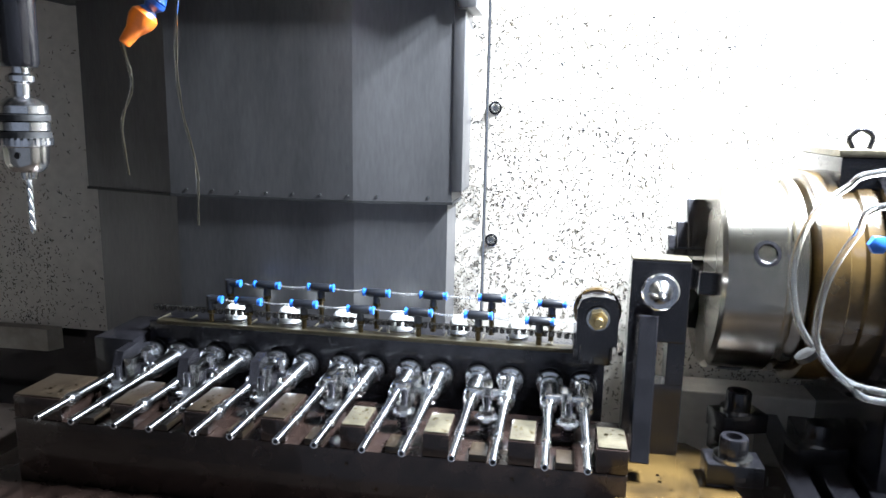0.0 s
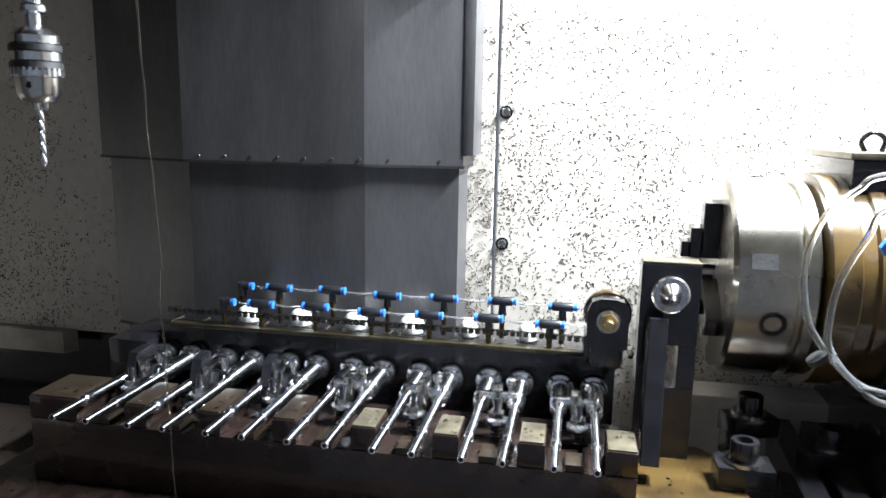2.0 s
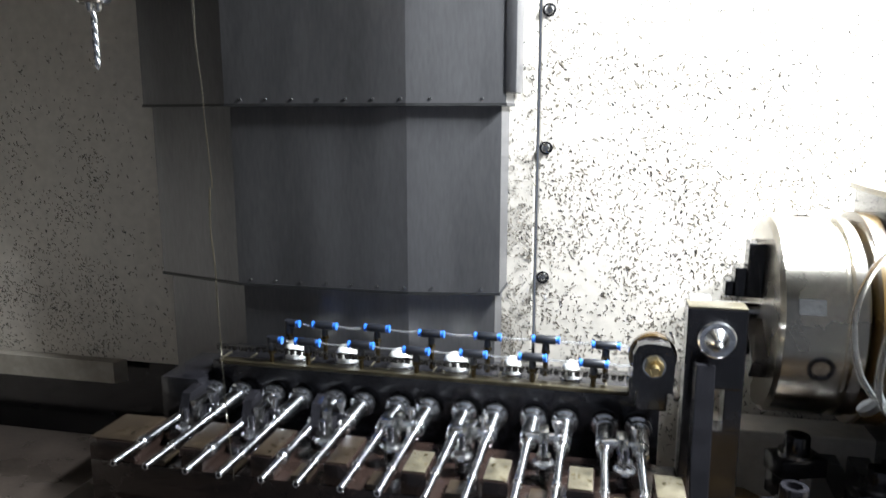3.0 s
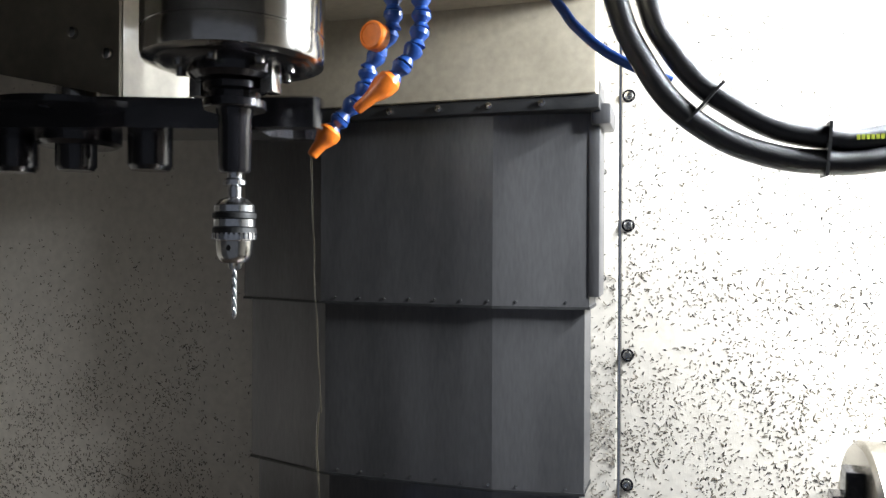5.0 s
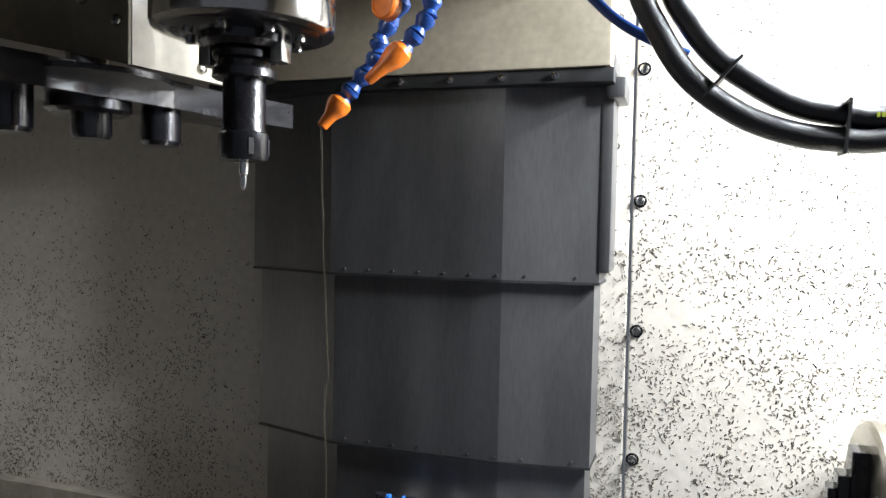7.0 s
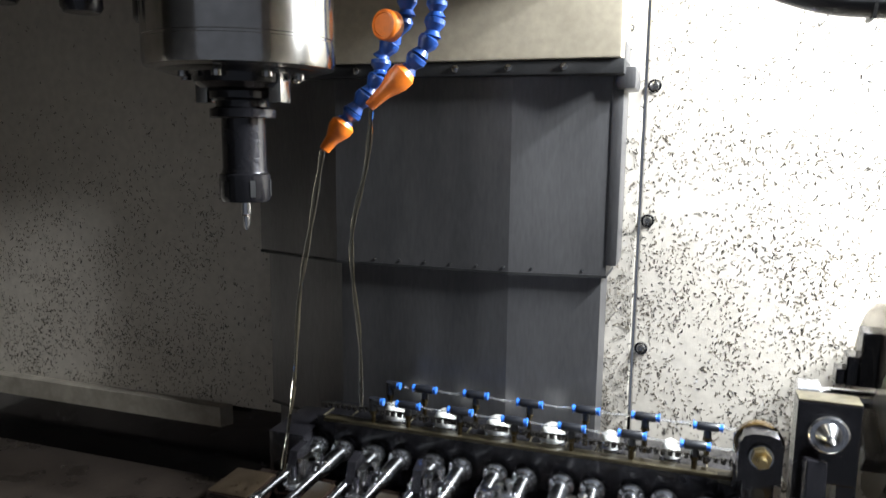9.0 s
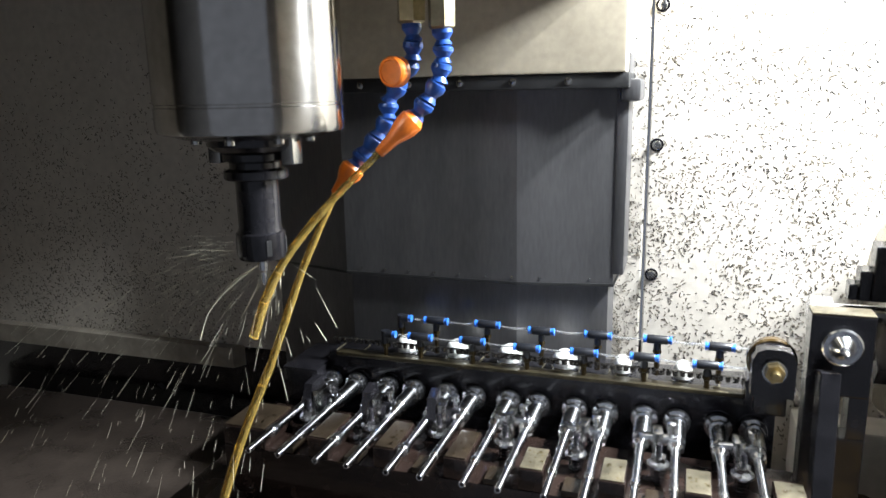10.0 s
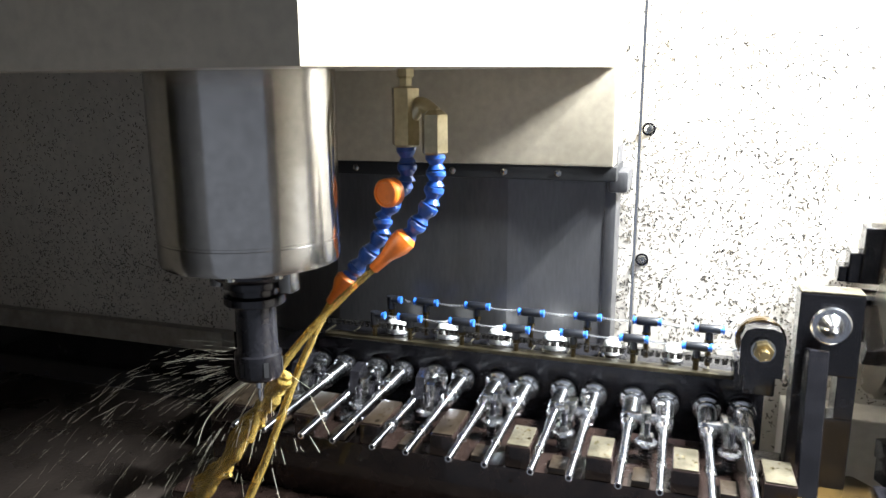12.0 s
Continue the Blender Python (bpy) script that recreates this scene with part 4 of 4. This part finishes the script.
for i, x in enumerate((0.420, 0.462, 0.504)):
    tagged(part("table_rail", box(-0.014, 0.014, -0.20, 0.17, 0, 0.075, 0.002), M_DARK, at=pose(x, 0.83, 1.035, 0, 0, -4), smooth=False), "dark oily guide rail on the table", "rail", "rails")
clamp_set(0.455, 0.860, 1.085, 10)

# the whole set on the table is a little shorter along the table than drawn
for ob in list(scene.objects):
    if ob not in BEFORE_TABLE and ob.parent is None:
        ob.matrix_basis = Matrix.Diagonal((0.982, 1, 1, 1)) @ ob.matrix_basis

# ---------------------------------------------------------------- coolant, in rigid pieces
COOLANT = []


def coolant_piece(name, bm, mat, origin, label, group, spell):
    ob = part(name, bm, mat)
    tagged(ob, label, "coolant", group)
    COOLANT.append((ob, Vector(origin), spell))
    return ob


def stream(name, start, pts, radius, mat, label, spell, pieces=6, seed=1):
    """A jet from a nozzle, cut into short lengths."""
    rng = random.Random(seed)
    path = smooth_path([Vector(p) * HOSE_SIZE for p in pts], 12)
    n = len(path)
    for k in range(pieces):
        a, b = int(k * (n - 1) / pieces), int((k + 1) * (n - 1) / pieces)
        seg = path[a:b + 1]
        o = seg[0].copy()
        bm = add_tube(bmesh.new(), [p - o + Vector((rng.uniform(-1, 1), rng.uniform(-1, 1), 0)) * 0.0003 for p in seg], lambda u: radius * (1 + 0.6 * (k + u) / pieces + 0.05 * math.sin((k + u) * 5)), 10)
        coolant_piece(name, bm, mat, Vector(start) + o, label, label, spell)


JET_A = [(0, 0, 0), (-0.018, -0.004, -0.036), (-0.038, -0.008, -0.080), (-0.068, -0.014, -0.158), (-0.102, -0.022, -0.237), (-0.135, -0.03, -0.33)]
JET_B = [(0, 0, 0), (-0.022, -0.006, -0.021), (-0.044, -0.014, -0.044), (-0.064, -0.022, -0.068), (-0.082, -0.030, -0.094), (-0.098, -0.036, -0.126), (-0.110, -0.040, -0.160)]
FIRST, SECOND = [(8.05, 8.9), (9.62, 99)], [(9.62, 99)]
stream("coolant_jet", NA, JET_A, 0.0034, M_OIL, "amber coolant jet from a nozzle", FIRST, 6, 3)
stream("coolant_jet", NB, JET_B, 0.0032, M_OIL, "thick amber coolant jet from a nozzle", SECOND, 7, 5)


def drops(seed, count, reach, spread, fall):
    """A fan of flung drops, each a small spindle shape."""
    rng = random.Random(seed)
    bm = bmesh.new()
    for k in range(count):
        a = rng.uniform(*spread)
        d = reach * rng.uniform(0.12, 1.0)
        p = Vector((math.cos(a) * d, rng.uniform(-0.5, 0.25) * d, math.sin(a) * d * 0.55 - fall * d * d))
        v = Vector((math.cos(a), rng.uniform(-0.3, 0.3), math.sin(a) * 0.55 - 2 * fall * d)).normalized()
        ln, r = rng.uniform(0.004, 0.014) + 0.045 * rng.random() ** 3, rng.uniform(0.00010, 0.00030)
        add_tube(bm, [p, p + v * ln * 0.4, p + v * ln * 0.7, p + v * ln], lambda u: r * (0.25 + 1.4 * u * (1.25 - u)), 5)
    return bm


HIT = Vector((-0.2985, 0.56, -0.166))
for k in range(4):
    ob = coolant_piece("coolant_spray", drops(20 + k, 95, 0.30, (2.5, 4.6), 2.0), M_FOAM, HIT, "fan of flung coolant drops", "coolant spray", [(9.75 + 0.06 * k, 99)])
    ob["kind"] = "stuff"
ob = coolant_piece("coolant_spray", drops(40, 60, 0.11, (2.4, 5.6), 3.0), M_FOAM, HIT, "fan of flung coolant drops", "coolant spray", [(9.8, 99)])
ob["kind"] = "stuff"
RUNOFF = [Vector(p) for p in ((-0.292, 0.56, -0.180), (-0.303, 0.56, -0.200), (-0.332, 0.557, -0.235), (-0.371, 0.553, -0.292), (-0.412, 0.548, -0.347), (-0.440, 0.545, -0.395))]
RUN = smooth_path(RUNOFF, 10)
for k in range(5):
    rng = random.Random(70 + k)
    seg = RUN[k * 10:k * 10 + 12]
    o = seg[0].copy()
    bm = bmesh.new()
    for q in range(9):
        wide = 0.0045 + 0.0018 * k
        off = [Vector((rng.uniform(-1, 1), rng.uniform(-0.6, 0.6), rng.uniform(-0.5, 0.5))) * wide for _ in range(3)]
        path = [p - o + off[0] * (1 - i / 11) + off[1] * (i / 11) + off[2] * 0.5 * math.sin(i * 0.9 + q) for i, p in enumerate(seg)]
        ph, r0 = rng.uniform(0, 6), rng.uniform(0.0042, 0.0080)
        add_tube(bm, path, lambda u: r0 * (0.75 + 0.3 * math.sin(ph + u * 7) + 0.12 * math.sin(ph * 2 + u * 23)), 9)
    coolant_piece("coolant_runoff", bm, M_OIL, o, "thick amber oil running off the workpiece", "coolant runoff", [(10.75 + 0.05 * k, 99)])["kind"] = "stuff"
# curved sheet of oil flung off the spinning tool
sheet = bmesh.new()
add_tube(sheet, smooth_path([(0, 0, 0), (-0.014, -0.002, -0.007), (-0.030, -0.004, -0.018), (-0.048, -0.006, -0.034), (-0.064, -0.008, -0.054), (-0.074, -0.010, -0.080)], 8), lambda u: 0.0003 + 0.0014 * math.sin(math.pi * min(1, u * 1.15)) ** 2, 8)
coolant_piece("coolant_arc", sheet, M_FOAM, (-0.2923, 0.520, -0.166), "curved band of clear oil flung off the cutter", "coolant spray", [(9.68, 99)])



def trickle(start, sway, length, seed, spell, drop=0.0):
    rng = random.Random(seed)
    pts = [Vector((sway * (k / 8) ** 1.4 + rng.uniform(-1, 1) * 0.0008, rng.uniform(-1, 1) * 0.0008, -length * k / 8)) for k in range(9)]
    bm = add_tube(bmesh.new(), smooth_path(pts, 4), lambda u: 0.0010 - 0.0004 * u + 0.00015 * math.sin(u * 40), 8)
    coolant_piece("coolant_trickle", bm, M_TRICKLE, Vector(start) + Vector((sway if drop else 0, 0, -drop)), "thin clear thread of oil running from a nozzle", "oil threads", spell)


def thread(pts, radius, spell, seed):
    """A wavering thread of oil through points below the head."""
    rng = random.Random(seed)
    pts = [Vector((x, 0.600, z)) for x, z in pts]
    o = pts[0].copy()
    bm = add_tube(bmesh.new(), smooth_path([p - o + Vector((0, rng.uniform(-1, 1) * 0.002, 0)) for p in pts], 8), lambda u: radius * (1 - 0.35 * u + 0.18 * math.sin(u * 31 + seed) + 0.10 * math.sin(u * 67)), 9)
    coolant_piece("coolant_trickle", bm, M_TRICKLE, o, "wavering pale yellow thread of oil from a nozzle", "oil threads", spell)


trickle(NA, 0.012, 0.26, 1, [(0.35, 8.0), (9.3, 9.62)])
trickle(NA, 0.008, 0.30, 2, [(1.6, 8.0)], 0.26)
trickle(NB, 0.002, 0.30, 3, [(9.3, 9.62)])
thread([(NA.x, NA.z), (-0.2538, -0.1488), (-0.2656, -0.184), (-0.2603, -0.230)], 0.0017, [(-1, 0.35)], 1)
thread([(NB.x, NB.z), (-0.2100, -0.1288), (-0.2042, -0.1728), (-0.1930, -0.2227), (-0.1954, -0.2744)], 0.0017, [(-1, 0.45)], 2)
thread([(NA.x, NA.z), (-0.2748, -0.1888), (-0.2895, -0.2658), (-0.2985, -0.358), (-0.3148, -0.4557)], 0.0030, [(8.9, 9.3)], 3)
thread([(NB.x, NB.z), (-0.2121, -0.1253), (-0.2278, -0.1866), (-0.2283, -0.232), (-0.2208, -0.3011), (-0.2202, -0.3727)], 0.0028, [(8.8, 9.3)], 4)


# ---------------------------------------------------------------- what moves
def head_z(t):
    for (a, p), (b, q) in zip(HEAD_Z, HEAD_Z[1:]):
        if a <= t <= b:
            return p + (q - p) * (t - a) / (b - a)
    return HEAD_Z[-1][1]


def motions():
    rows = [(t, pose(0, 0, z)) for t, z in HEAD_Z]
    walk(head, rows)
    for ob in (panel_upper, panel_middle):
        walk(ob, [(t, pose(0, 0, z)) for t, z in HEAD_Z])
    walk(panel_lower, [(0, pose(0, 0, Z0)), (12, pose(0, 0, Z0))])
    # rotary chuck indexes once
    walk(rot, [(0, pose(CX, CY, CZ, -36)), (0.3, pose(CX, CY, CZ, -27)), (0.7, pose(CX, CY, CZ, -15)), (1.1, pose(CX, CY, CZ, -4)), (1.35, pose(CX, CY, CZ)), (12, pose(CX, CY, CZ))])
    # tool change: swing in, pull down, swap, push up, swing out
    swing = [(0.0, 90, 0), (4.8, 90, 0), (4.95, 50, 0), (5.1, 8, 0), (5.2, 0, 0), (5.38, 0, 0), (5.5, 0, -0.055), (5.6, 0, -0.100), (5.7, 0, -0.106), (5.74, -4, -0.106), (5.78, -18, -0.106), (5.83, -55, -0.106),
             (5.88, -98, -0.106), (5.92, -138, -0.106), (5.96, -170, -0.104), (6.0, -180, -0.094), (6.05, -180, -0.070), (6.1, -180, -0.036), (6.17, -180, -0.003), (6.2, -180, 0), (6.52, -180, 0), (6.62, -210, 0), (6.75, -255, 0), (6.85, -270, 0), (12.0, -270, 0)]
    walk(arm, [(t, pose(PX, PY, PZ + dz, 0, 0, ARM_DIR + a)) for t, a, dz in swing])

    def on_arm(t, a, dz, side):
        c = math.radians(ARM_DIR + a + side)
        return pose(PX + L * math.cos(c), PY + L * math.sin(c), TOP_Z + TOOL_Z + dz, 0, 0, a)

    held = [(t, a, dz) for t, a, dz in swing if 5.2 <= t <= 6.2]
    # the tool pots lift the waiting tool up behind the guard
    walk(drill_tool, [(t, pose(AX, AY, z + TOOL_Z)) for t, z in HEAD_Z if t < 5.2] + [(t, on_arm(t, a, dz, 0)) for t, a, dz in held] + [(6.24, on_arm(0, -180, 0, 0)), (6.46, on_arm(0, -180, 0.32, 0)), (12.0, on_arm(12.0, -180, 0.32, 0))])
    walk(mill_tool, [(0.0, on_arm(0.0, 0, 0.32, 180)), (4.9, on_arm(0.0, 0, 0.32, 180)), (5.12, on_arm(0.0, 0, 0, 180))] + [(t, on_arm(t, a, dz, 180)) for t, a, dz in held] + [(t, pose(AX, AY, z + TOOL_Z, 0, 0, -180)) for t, z in HEAD_Z if t > 6.3])
    # coolant waits in the head's gallery, is pushed out, follows the head
    gallery = Vector((-0.26, 0.62, 0.45))
    for ob, o, spells in COOLANT:
        times = sorted({0.0, 12.0} | {t for t, z in HEAD_Z} | {v for s in spells for t in s if t < 12 for v in (t - 0.05, t + 0.05)})
        r = []
        for t in times:
            out = any(a <= t <= b for a, b in spells)
            p = (o if out else gallery) + Vector((0, 0, head_z(t)))
            r.append((t, pose(p.x, p.y, p.z)))
        walk(ob, r)


motions()
